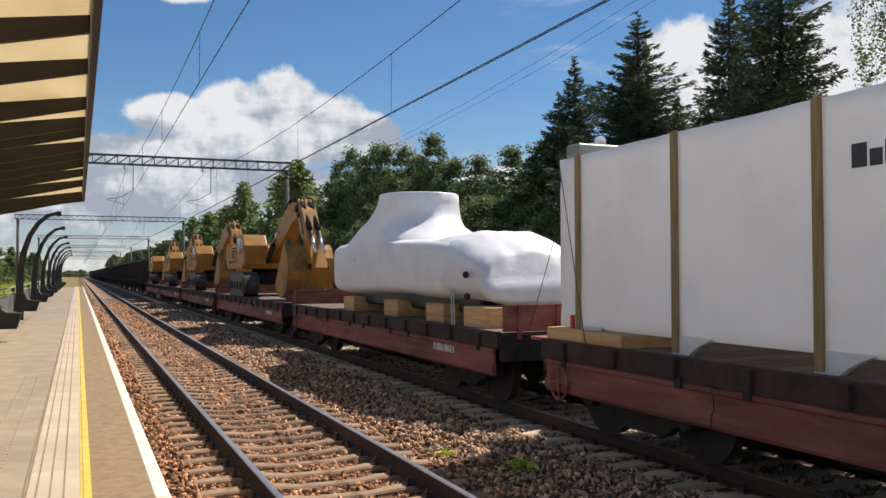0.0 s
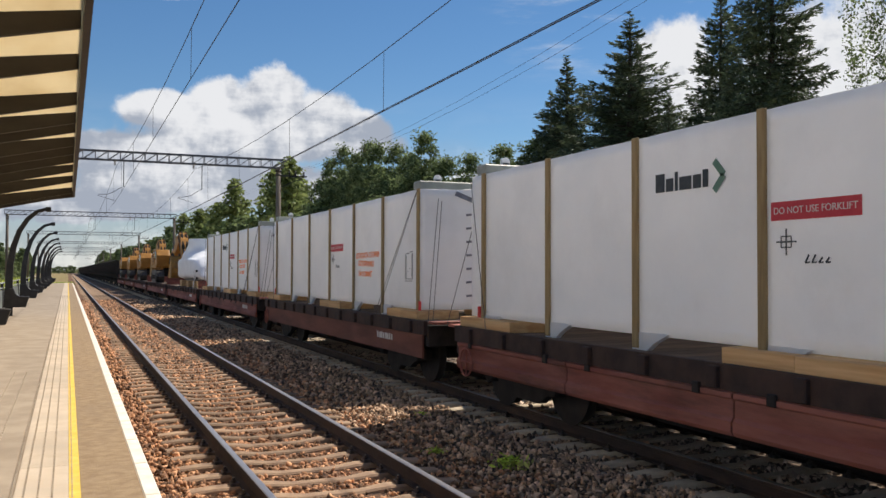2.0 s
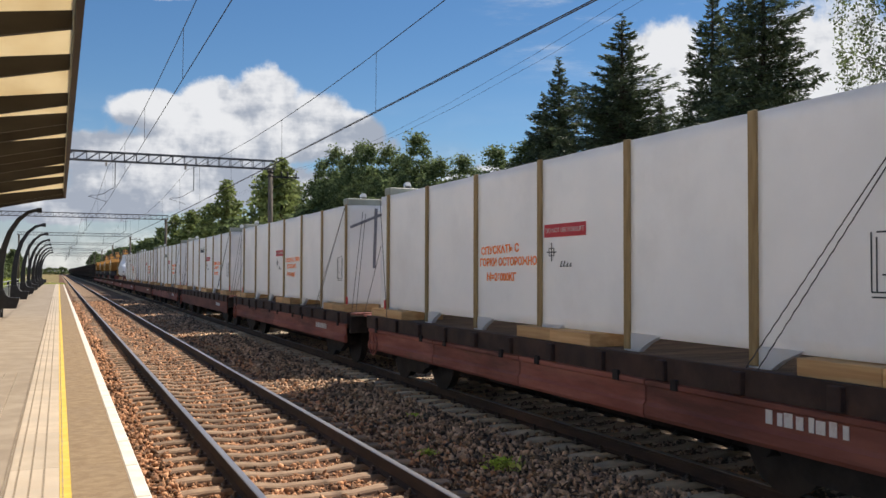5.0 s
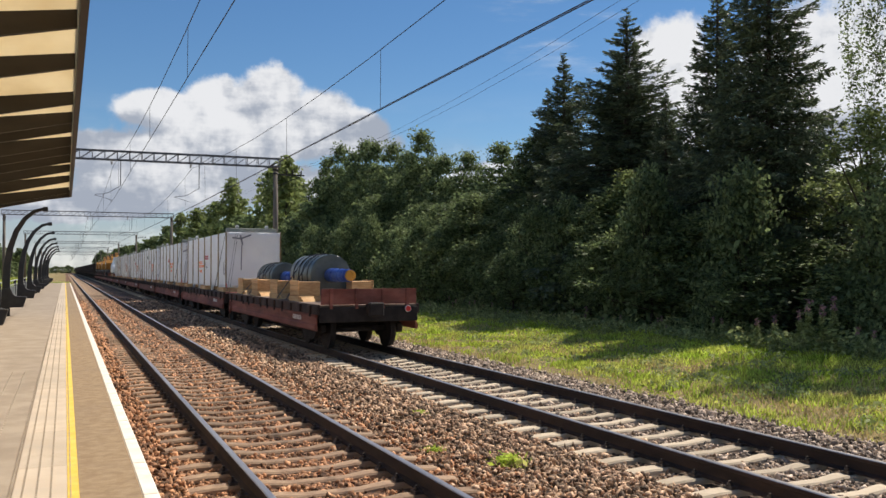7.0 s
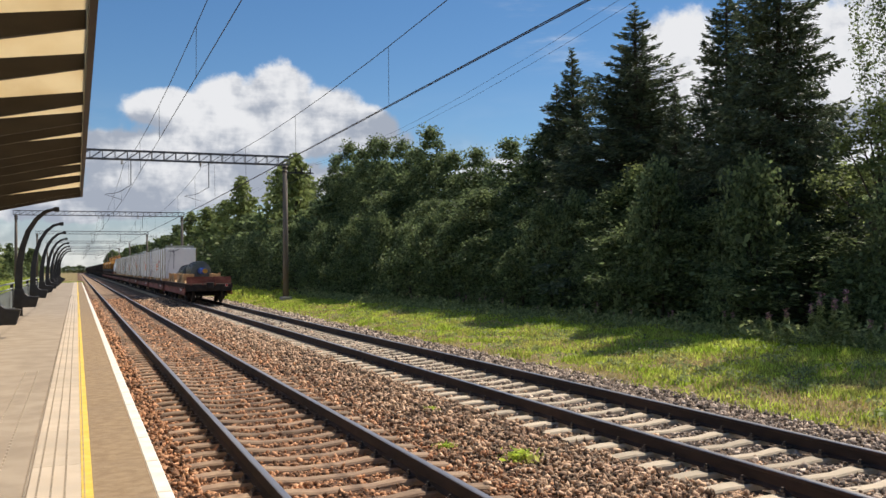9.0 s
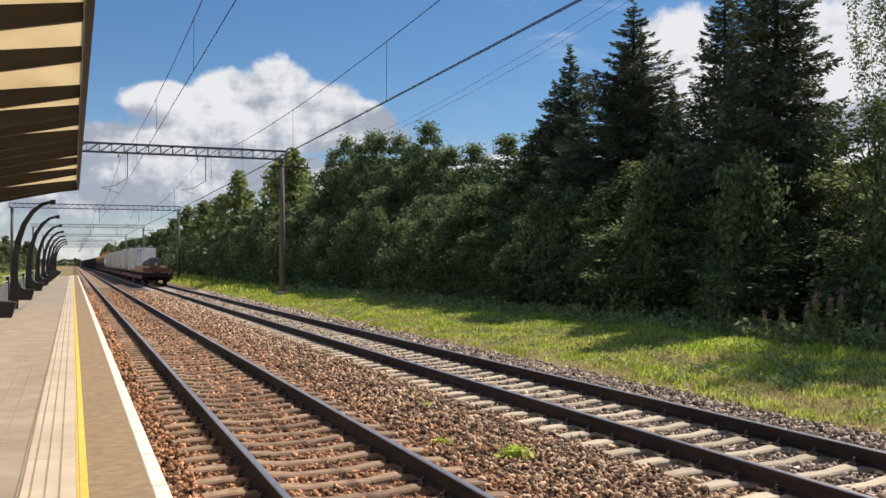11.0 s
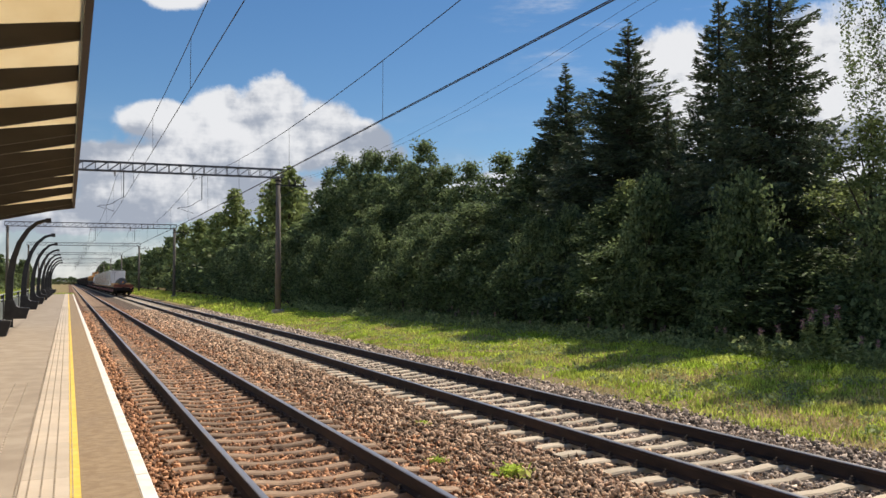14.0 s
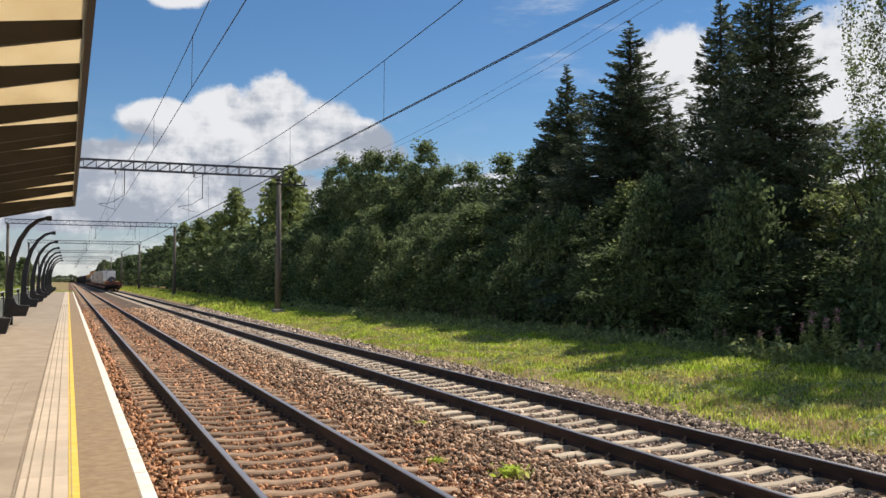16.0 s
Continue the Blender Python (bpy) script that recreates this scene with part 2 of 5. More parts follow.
    chrome=mat("chrome_rod", (0.6, 0.6, 0.6), (0.7, 0.7, 0.7), 5, 0.2, metal=1.0, bump=0),
    cab_glass=mat("cab_glass", (0.02, 0.025, 0.03), (0.03, 0.035, 0.04), 2, 0.08, spec=0.8, bump=0),
    gondola=mat("coal_black_wagon", (0.025, 0.022, 0.02), (0.055, 0.045, 0.04), 2, 0.85, bump=0.2, stain=(0.09, 0.05, 0.04), amount=0.5),
    bark=mat("grey_brown_bark", (0.045, 0.033, 0.025), (0.09, 0.07, 0.055), 6, 0.95, bump=0.6, stretch=(3, 3, 0.6)),
    birch=mat("birch_bark", (0.45, 0.44, 0.41), (0.6, 0.58, 0.55), 5, 0.8, stretch=(1, 1, 3), stain=(0.05, 0.045, 0.04), amount=0.9, stain_scale=3),
    leaf=mat("broad_leaves", (0.115, 0.155, 0.068), (0.20, 0.250, 0.108), 0.9, 0.62, bump=0, spec=0.2, island=0.50, see_through=0.46),
    leaf_light=mat("light_leaves", (0.16, 0.20, 0.068), (0.26, 0.305, 0.112), 1.0, 0.55, bump=0, spec=0.2, island=0.35, see_through=0.5),
    needle=mat("spruce_needles", (0.075, 0.102, 0.058), (0.125, 0.16, 0.085), 1.8, 0.6, bump=0, island=0.45, see_through=0.22),
    grass=mat("meadow_grass", (0.34, 0.48, 0.05), (0.60, 0.66, 0.13), 0.8, 0.6, bump=0, spec=0.2, island=0.45, see_through=0.5, stain=(0.50, 0.40, 0.20), amount=0.7, stain_scale=0.6),
    straw=mat("dry_straw", (0.46, 0.35, 0.16), (0.62, 0.50, 0.26), 2, 0.7, bump=0, island=0.35, see_through=0.3),
    weed=mat("tall_weeds", (0.25, 0.30, 0.115), (0.40, 0.44, 0.20), 2, 0.6, bump=0, spec=0.2, island=0.35, see_through=0.45),
    bloom=mat("fireweed_bloom", (0.24, 0.13, 0.14), (0.32, 0.19, 0.19), 5, 0.7, bump=0, island=0.3),
)


# ---- building helpers ----
def box(bm, x0, x1, y0, y1, z0, z1, slot=0, m=None):
    vs = [bm.verts.new(Vector((x, y, z)) if m is None else m @ Vector((x, y, z))) for x in (x0, x1) for y in (y0, y1) for z in (z0, z1)]
    for f in ((0, 1, 3, 2), (4, 6, 7, 5), (0, 4, 5, 1), (2, 3, 7, 6), (0, 2, 6, 4), (1, 5, 7, 3)):
        bm.faces.new([vs[i] for i in f]).material_index = slot
    return vs


def tube(bm, p, q, r0, r1=None, seg=8, caps=True, slot=0):
    p, q = Vector(p), Vector(q)
    r1 = r0 if r1 is None else r1
    turn = (q - p).to_track_quat("Z", "Y")
    rings = []
    for c, r in ((p, r0), (q, r1)):
        rings.append([bm.verts.new(c + turn @ Vector((r * math.cos(a), r * math.sin(a), 0))) for a in (2 * math.pi * i / seg for i in range(seg))])
    for i in range(seg):
        j = (i + 1) % seg
        f = bm.faces.new((rings[0][i], rings[0][j], rings[1][j], rings[1][i]))
        f.smooth, f.material_index = seg > 6, slot
    if caps:
        bm.faces.new(rings[0][::-1]).material_index = slot
        bm.faces.new(rings[1]).material_index = slot


def prism(bm, outline, axis, a, b, slot=0):
    """An outline of (u, v) pairs pushed out from a to b along the axis 'x' (u=y, v=z) or 'y' (u=x, v=z)."""
    put = (lambda u, v, w: (w, u, v)) if axis == "x" else (lambda u, v, w: (u, w, v))
    lo = [bm.verts.new(put(u, v, a)) for u, v in outline]
    hi = [bm.verts.new(put(u, v, b)) for u, v in outline]
    k = len(outline)
    for i in range(k):
        bm.faces.new((lo[i], lo[(i + 1) % k], hi[(i + 1) % k], hi[i])).material_index = slot
    bm.faces.new(lo[::-1]).material_index = slot
    bm.faces.new(hi).material_index = slot


def soften(bm, width, seg=2):
    bmesh.ops.remove_doubles(bm, verts=bm.verts, dist=1e-5)
    bmesh.ops.bevel(bm, geom=[e for e in bm.edges if len(e.link_faces) == 2 and e.calc_face_angle(0) > 0.5], offset=width, segments=seg, affect="EDGES",
                    profile=0.6, clamp_overlap=True)


def mesh_of(bm, name, *materials, fix=True):
    if fix:
        bmesh.ops.recalc_face_normals(bm, faces=bm.faces)
    me = bpy.data.meshes.new(name)
    bm.to_mesh(me)
    bm.free()
    for m in materials:
        me.materials.append(m)
    return me


def part(name, bm, material, parent, label=""):
    """One mesh object under a thing or a part."""
    mats = material if isinstance(material, (tuple, list)) else (material,)
    me = bm if isinstance(bm, bpy.types.Mesh) else mesh_of(bm, name, *mats)
    ob = new(name, me)
    ob.parent = parent
    return tagged(ob, label)


def thing(name, label="", category="", group="", kind="", at=None):
    ob = tagged(new(name), label, category, group, kind)
    ob.empty_display_size = 0.2
    if at is not None:
        ob.matrix_basis = at
    return ob


def made(fn, *args, **kw):
    bm = bmesh.new()
    fn(bm, *args, **kw)
    return bm


def block(x0, x1, y0, y1, z0, z1, soft=0.0):
    bm = made(box, x0, x1, y0, y1, z0, z1)
    if soft:
        soften(bm, soft, 1)
    return bm


def fast_mesh(name, verts, faces, *materials, index=None, smooth=False):
    """A mesh from arrays: verts (n, 3), faces (m, k)."""
    me = bpy.data.meshes.new(name)
    nf, k = faces.shape
    me.vertices.add(len(verts))
    me.vertices.foreach_set("co", np.ascontiguousarray(verts, np.float32).ravel())
    me.loops.add(nf * k)
    me.loops.foreach_set("vertex_index", np.ascontiguousarray(faces, np.int32).ravel())
    me.polygons.add(nf)
    me.polygons.foreach_set("loop_start", np.arange(0, nf * k, k, dtype=np.int32))
    if index is not None:
        me.polygons.foreach_set("material_index", np.ascontiguousarray(index, np.int32))
    if smooth:
        me.polygons.foreach_set("use_smooth", np.ones(nf, bool))
    for m in materials:
        me.materials.append(m)
    me.update(calc_edges=True)
    return me


rng = np.random.default_rng(7)


# ---- ground ----
def ground_height(x):
    return float(np.interp(x, [-30, -6, -2.6, 0, 9.0, 9.4, 10.0, 12.0, 15.0, 30.0], [-0.2, -0.3, -0.34, -0.34, -0.32, -0.27, -0.19, -0.10, 0.03, 0.15]))


def build_ground():
    xs = sorted({*np.linspace(-12, 30, 71), *(-700, -400, -150, -60, -30), *(60, 150, 400, 900)})
    ys = sorted({*np.linspace(-20, 120, 121), *(-300, -120, -60), *(150, 200, 300, 500, 900, 1600, 2400)})
    verts = np.array([(x, y, ground_height(x) + 0) for y in ys for x in xs])
    nx = len(xs)
    faces = np.array([(j * nx + i, j * nx + i + 1, (j + 1) * nx + i + 1, (j + 1) * nx + i) for j in range(len(ys) - 1) for i in range(nx - 1)])
    tagged(new("ground", fast_mesh("ground", verts, faces, M["soil"], smooth=True)), "grassy ground with bare soil beside the railway line", "ground", kind="structure")
    bm = bmesh.new()
    prism(bm, [(0.2, -0.5), (0.2, -0.245), (4.3, -0.245), (4.3, -0.5)], "y", -15, 900)
    tagged(new("ballast_bed_1", mesh_of(bm, "ballast_bed", M["bed"])), "compacted rusty ballast under the near railway track", "ballast", kind="structure")
    bm = bmesh.new()
    prism(bm, [(4.3, -0.5), (4.3, -0.245), (9.0, -0.245), (9.55, -0.255), (9.55, -0.5)], "y", -15, 900)
    tagged(new("ballast_bed_2", mesh_of(bm, "ballast_bed", M["bed_grey"])), "compacted grey-brown ballast under the far railway track", "ballast", kind="structure")


build_ground()

TRACKS = ((2.49, M["sleeper_old"], "railway track with rusty rails on dusty brown concrete sleepers"),
          (7.02, M["sleeper_new"], "railway track with dark rails on pale concrete sleepers"))
PITCH = 0.543


def rail_mesh(length):
    prof = [(-.065, -.18), (.065, -.18), (.065, -.165), (.012, -.145), (.010, -.05), (.036, -.038), (.036, -.008), (.028, 0), (-.028, 0), (-.036, -.008),
            (-.036, -.038), (-.010, -.05), (-.012, -.145), (-.065, -.165)]
    bm = made(prism, prof, "y", 0, length)
    bmesh.ops.recalc_face_normals(bm, faces=bm.faces)
    for f in bm.faces:
        if f.normal.z > 0.5 and f.calc_center_median().z > -0.01:
            f.material_index = 1
    return mesh_of(bm, "rail", M["rail_side"], M["rail_top"])


def sleeper_mesh(material):
    bm = bmesh.new()
    stations = [(-1.35, .10, -.205), (-1.1, .105, -.185), (-.55, .10, -.187), (-.3, .085, -.215), (.3, .085, -.215), (.55, .10, -.187), (1.1, .105, -.185), (1.35, .10, -.205)]
    rings = [[bm.verts.new((x, s * w, z)) for s, w, z in ((-1, w + .03, -.40), (-1, w, top - .02), (-1, w - .02, top), (1, w - .02, top), (1, w, top - .02), (1, w + .03, -.40))]
             for x, w, top in stations]
    for a, b in zip(rings, rings[1:]):
        for i in range(5):
            bm.faces.new((a[i], a[i + 1], b[i + 1], b[i]))
    bm.faces.new(rings[0])
    bm.faces.new(rings[-1][::-1])
    return mesh_of(bm, "sleeper", material)


def clip_mesh():
    bm = bmesh.new()
    for s in (-1, 1):
        box(bm, s * .10 - .045, s * .10 + .045, -.06, .06, -.188, -.155)
        tube(bm, (s * .11, 0, -.16), (s * .11, 0, -.105), .016, seg=6)
        tube(bm, (s * .11, 0, -.15), (s * .11, 0, -.128), .030, seg=6)
    return mesh_of(bm, "rail_clip", M["clip"])


def build_tracks():
    rail, clip = rail_mesh(900), clip_mesh()
    for k, (xc, material, label) in enumerate(TRACKS):
        track = thing(f"track_{k + 1}", label, "railway track", kind="structure", at=pose(xc, 0, 0))
        for s in (-1, 1):
            part("rail", rail, None, track, "rust-brown rail with a polished head").location = (s * .795, -15, 0)
        me = sleeper_mesh(material)
        for i in range(-31, 150):
            sl = part("sleeper", me, None, track)
            sl.location = (0, 2.6 + i * PITCH, 0)
            if i < 34:
                for s in (-1, 1):
                    part("rail_clip", clip, None, sl).location = (s * .795, 0, 0)
        base = np.array([v.co for v in me.vertices])
        polys = [p.vertices[:] for p in me.polygons]
        verts, quads = [], []
        for i in range(150, 900):
            o = len(verts) * len(base)
            verts.append(base + (0, 2.6 + i * PITCH, 0))
            quads += [[v + o for v in p] for p in polys if len(p) == 4]
        tagged(part("far_sleepers", fast_mesh("far_sleepers", np.concatenate(verts), np.array(quads), material), None, track), kind="stuff")


build_tracks()

ICO = np.array([(0, 0, -1), (.72, -.53, -.45), (-.28, -.85, -.45), (-.89, 0, -.45), (-.28, .85, -.45), (.72, .53, -.45), (.28, -.85, .45), (-.72, -.53, .45),
                (-.72, .53, .45), (.28, .85, .45), (.89, 0, .45), (0, 0, 1)])
ICO_F = np.array([(0, 1, 2), (1, 0, 5), (0, 2, 3), (0, 3, 4), (0, 4, 5), (1, 5, 10), (2, 1, 6), (3, 2, 7), (4, 3, 8), (5, 4, 9), (1, 10, 6), (2, 6, 7), (3, 7, 8), (4, 8, 9),
                  (5, 9, 10), (6, 10, 11), (7, 6, 11), (8, 7, 11), (9, 8, 11), (10, 9, 11)])


def stones(name, label, xs, ys, zs, size, material):
    n = len(xs)
    v = ICO[None] * (1 + rng.uniform(-.62, .45, (n, 12, 1)))
    v = v * (size[:, None, None] * rng.uniform(.45, 1.6, (n, 1, 3)))
    a, b = rng.uniform(0, 6.28, n), rng.normal(0, .5, n)
    ca, sa, cb, sb = np.cos(a), np.sin(a), np.cos(b), np.sin(b)
    v = np.stack([v[..., 0], v[..., 1] * cb[:, None] - v[..., 2] * sb[:, None], v[..., 1] * sb[:, None] + v[..., 2] * cb[:, None]], -1)
    v = np.stack([v[..., 0] * ca[:, None] - v[..., 1] * sa[:, None], v[..., 0] * sa[:, None] + v[..., 1] * ca[:, None], v[..., 2]], -1)
    v += np.stack([xs, ys, zs], -1)[:, None]
    faces = (ICO_F[None] + 12 * np.arange(n)[:, None, None]).reshape(-1, 3)
    tagged(new(name, fast_mesh(name, v.reshape(-1, 3), faces, material)), label, "ballast", kind="stuff")


def build_stones():
    n = 132000
    y = 3.2 + 66 * rng.random(n) ** 2.3
    x = rng.uniform(0.60, 9.68, n)
    keep = np.ones(n, bool)
    for xc, _, _ in TRACKS:
        near = np.abs(x - xc) < 1.33
        ph = ((y - 2.6) / PITCH + 0.5) % 1 - 0.5
        keep &= ~(near & (np.abs(ph) * PITCH < 0.105) & (rng.random(n) > 0.03))
        for s in (-1, 1):
            keep &= np.abs(x - xc - s * .795) > 0.085
    x, y = x[keep], y[keep]
    size = (.011 + .019 * rng.random(len(x)) ** 1.5) * (1 + y / 34)
    low = np.zeros(len(x))
    for xc, _, _ in TRACKS:
        low = np.maximum(low, np.where(np.abs(x - xc) < 1.25, .016, 0))
    hump = np.where((x > 3.9) & (x < 5.7), .03 * np.sin((x - 3.9) / 1.8 * np.pi), 0)
    z = -.232 - low + hump + rng.uniform(-.012, .022, len(x)) - np.where(x > 9.0, (x - 9.0) * .03, 0)
    tone = x + rng.normal(0, .55, len(x))
    for name, label, sel, m in (("rusty_ballast", "rust-brown crushed ballast stones between the rails", tone < 4.0, "stone_red"),
                                ("mixed_ballast", "grey-brown crushed ballast stones between the tracks", (tone >= 4.0) & (tone < 6.6), "stone_grey"),
                                ("dark_ballast", "dark grey crushed ballast stones under the far track", tone >= 6.6, "stone_dark")):
        stones(name, label, x[sel], y[sel], z[sel], size[sel], M[m])


build_stones()


# ---- platform ----
PZ = 0.55


def build_platform():
    plat = thing("platform", "low station platform with a tactile strip, yellow line and white edge", "platform", kind="structure")
    bm = bmesh.new()
    box(bm, -2.55, .40, -15, 109, -.5, PZ - .004)
    part("platform_slab", bm, M["paving"], plat, "beige worn asphalt surface")
    part("edge_strip", block(.099, .47, -15, 109, PZ - .02, PZ + .004), M["strip"], plat, "brown gritty edge strip")
    part("yellow_line", block(.026, .097, -15, 109, PZ - .02, PZ + .006), M["yellow"], plat, "worn yellow safety line")
    edge = mesh_of(block(.472, .575, 0, .992, PZ - .13, PZ + .006, .008), "edge_stone", M["white_edge"])
    wall = block(.405, .53, -15, 109, -.5, PZ - .12)
    part("platform_face", wall, M["concrete"], plat)
    for i in range(124):
        part("edge_stone", edge, None, plat).location = (0, -15 + i, 0)
    slab = mesh_of(block(-.305, .024, 0, 1.54, PZ - .03, PZ + .005, .003), "tactile_slab", M["tactile"])
    for i in range(80):
        part("tactile_slab", slab, None, plat).location = (0, -13.0 + i * 1.545 + .04, 0)
    bm = bmesh.new()
    y = 4.5
    while y < 55:
        for x in (-.318, -.245, -.16, -.075):
            box(bm, x - .006, x + .006, y, y + .032, PZ, PZ + .011)
        box(bm, .040, .050, y, y + .03, PZ, PZ + .010)
        y += .062
    tagged(part("tactile_bars", bm, M["tactile_bar"], plat, "rows of small worn tactile bars"), kind="stuff")
    bm = bmesh.new()
    for x in (-.52, -.68):
        y = 4.5
        while y < 14:
            box(bm, x - .008, x + .008, y, y + .03, PZ - .01, PZ + .002)
            y += .14
    tagged(part("faint_studs", bm, M["tactile"], plat), kind="stuff")


build_platform()


def rib_profile():
    """The curved outline of a canopy rib, x and z, from the foot up to the tip."""
    line = [(-1.70, 1.05), (-1.72, 1.6), (-1.69, 2.2), (-1.60, 2.75), (-1.44, 3.25), (-1.20, 3.65), (-.92, 3.90), (-.63, 3.99)]
    left, right = [], []
    for i, (x, z) in enumerate(line):
        a, b = Vector(line[max(i - 1, 0)]), Vector(line[min(i + 1, len(line) - 1)])
        d = (b - a).normalized()
        w = .12 - .075 * i / (len(line) - 1)
        left.append((x - d.y * w, z + d.x * w))
        right.append((x + d.y * w, z - d.x * w))
    return left, right


def roof_z(x):
    return 4.56 + 0.145 * (x - .2)


def build_ribs():
    left, right = rib_profile()
    first = None
    post = thing("canopy_post", "black steel canopy post on a flared foot", "canopy support", at=pose(0, 21.25, 0))
    foot = [(-1.86, .82), (-1.22, .82), (-1.12, 1.16), (-1.42, 1.18), (-1.52, 1.26), (-1.58, 1.42), (-1.84, 1.42)]
    bm = made(prism, foot, "y", -.13, .13)
    soften(bm, .015, 1)
    part("foot", bm, M["steel_dark"], post)
    part("leg", block(-1.82, -1.60, -.07, .07, PZ, .83, .01), M["steel_dark"], post)
    part("post", block(-1.80, -1.62, -.09, .09, 1.4, roof_z(-1.7) - .2, .01), M["steel_dark"], post)
    for i in range(8):
        y = 31.1 + 9.85 * i
        if first is None:
            rib = thing("canopy_rib", "black steel canopy rib, curved forward above a flared foot", "canopy support", "ribs along the platform", at=pose(0, y, 0))
            bm = bmesh.new()
            for a, b, c, d in zip(left, left[1:], right[1:], right):
                prism(bm, [a, b, c, d], "y", -.09, .09)
            bmesh.ops.remove_doubles(bm, verts=bm.verts, dist=1e-4)
            part("post", bm, M["steel_dark"], rib)
            foot = [(-1.86, .82), (-1.22, .82), (-1.12, 1.16), (-1.42, 1.18), (-1.52, 1.26), (-1.58, 1.42), (-1.84, 1.42)]
            bm = made(prism, foot, "y", -.13, .13)
            soften(bm, .015, 1)
            part("foot", bm, M["steel_dark"], rib)
            part("leg", block(-1.82, -1.60, -.07, .07, PZ, .83, .01), M["steel_dark"], rib)
            bm = block(-.68, -.52, -.10, .10, 3.90, 4.05, .01)
            part("tip_plate", bm, M["steel_dark"], rib)
            first = rib
        else:
            copy_thing(first, pose(0, y, 0))
    fence = thing("platform_fence", "grey panelled fence with pale handrails along the platform", "fence", kind="structure")
    for i in range(11):
        y0 = 3.0 + 9.85 * i
        part("fence_panel", block(-2.02, -1.98, y0 + .1, y0 + 9.75, .68, 1.34, .005), M["panel_grey"], fence)
        part("fence_post", block(-2.05, -1.95, y0 - .05, y0 + .05, PZ - .3, 1.58, .008), M["steel_dark"], fence)
    for z, r in ((1.40, .022), (1.57, .026)):
        part("handrail", made(tube, (-2.0, -2, z), (-2.0, 108, z), r), M["rail_light"], fence)


build_ribs()


def build_canopy():
    can = thing("platform_canopy", "brown steel platform canopy with amber translucent roof sheets", "canopy")
    ys = [-4.1 + 1.9 * i for i in range(7)] + [9.25, 11.13, 13.55, 15.28, 16.3, 18.1, 19.4, 20.9, 22.85, 25.55, 29.2, 30.48]
    beam = bmesh.new()
    out = [(-2.6, roof_z(-2.6) - .375), (.09, roof_z(.09) - .165), (.09, roof_z(.09) + .01), (-2.6, roof_z(-2.6) + .01)]
    prism(beam, out, "y", -.035, .035)
    me = mesh_of(beam, "beam", M["canopy"])
    for y in ys:
        part("beam", me, None, can).location = (0, y, 0)
    for a, b in zip(ys, ys[1:]):
        bm = bmesh.new()
        prism(bm, [(-2.6, roof_z(-2.6) + .015), (.14, roof_z(.14) + .015), (.14, roof_z(.14) + .021), (-2.6, roof_z(-2.6) + .021)], "y", a - .02, b - .03)
        part("roof_sheet", bm, M["poly"], can, "amber translucent roof sheet")
    bm = bmesh.new()
    prism(bm, [(.11, roof_z(.11) - .20), (.18, roof_z(.18) - .20), (.18, roof_z(.18) + .06), (.11, roof_z(.11) + .06)], "y", -5.2, 30.6)
    part("fascia", bm, M["canopy"], can)
    bm = bmesh.new()
    prism(bm, [(-2.68, roof_z(-2.65) - .22), (-2.58, roof_z(-2.6) - .22), (-2.58, roof_z(-2.6) + .06), (-2.68, roof_z(-2.65) + .06)], "y", -5.2, 30.6)
    part("back_beam", bm, M["canopy"], can)
    bm = bmesh.new()
    out = [(-2.6, roof_z(-2.6) - .22), (.11, roof_z(.11) - .20), (.11, roof_z(.11) + .05), (-2.6, roof_z(-2.6) + .05)]
    prism(bm, out, "y", 30.52, 30.6)
    part("end_beam", bm, M["canopy"], can)
    for y in (-3.2, 6.5, 16.2, 25.9):
        bm = bmesh.new()
        prism(bm, [(-2.70, -.4), (-2.56, -.4), (-2.56, roof_z(-2.6) - .2), (-2.70, roof_z(-2.6) - .2)], "y", y - .07, y + .07)
        part("column", bm, M["steel_dark"], can)


build_canopy()


# ---- overhead line ----
def truss_beam(bm, x0, x1, z0, h, d):
    for y in (-d / 2, d / 2):
        for z in (z0, z0 + h):
            box(bm, x0, x1, y - .03, y + .03, z - .035, z + .035)
    n = int((x1 - x0) / .68)
    st = (x1 - x0) / n
    for i in range(n + 1):
        x = x0 + i * st
        for y in (-d / 2, d / 2):
            tube(bm, (x, y, z0), (x, y, z0 + h), .022, seg=4)
            if i < n:
                tube(bm, (x, y, z0), (x + st, y, z0 + h), .018, seg=4)
        tube(bm, (x, -d / 2, z0), (x, d / 2, z0), .018, seg=4)


def build_gantries():
    first = None
    for i, y in enumerate((-3.5, 55.3, 114.5, 174.0, 233.5, 293.0, 352.0, 411.0)):
        if first is None:
            g = thing("overhead_gantry", "lattice steel gantry on concrete masts carrying the overhead wires", "gantry", "gantries over the tracks", at=pose(0, y, 0, 0, 0, 0))
            for x, lean in ((12.25, .0), (-6.6, .0)):
                bm = made(tube, (x, 0, -.4), (x + lean, 0, 8.62), .20, .15, 12)
                mast = part("mast", bm, M["mast"], g, "tapered concrete mast")
                part("base", block(x - .34, x + .34, -.34, .34, -.35, .16, .03), M["concrete"], mast)
                bm = bmesh.new()
                for z in (8.05, 8.3):
                    tube(bm, (x, 0, z), (x, 0, z + .1), .20, seg=10)
                part("band", bm, M["steel_dark"], mast)
            part("truss_beam", made(truss_beam, -6.9, 12.5, 8.54, .52, .45), M["truss"], g)
            for x in (2.49, 7.02):
                bm = bmesh.new()
                tube(bm, (x + .5, 0, 8.54), (x + .5, 0, 7.0), .025, seg=6)
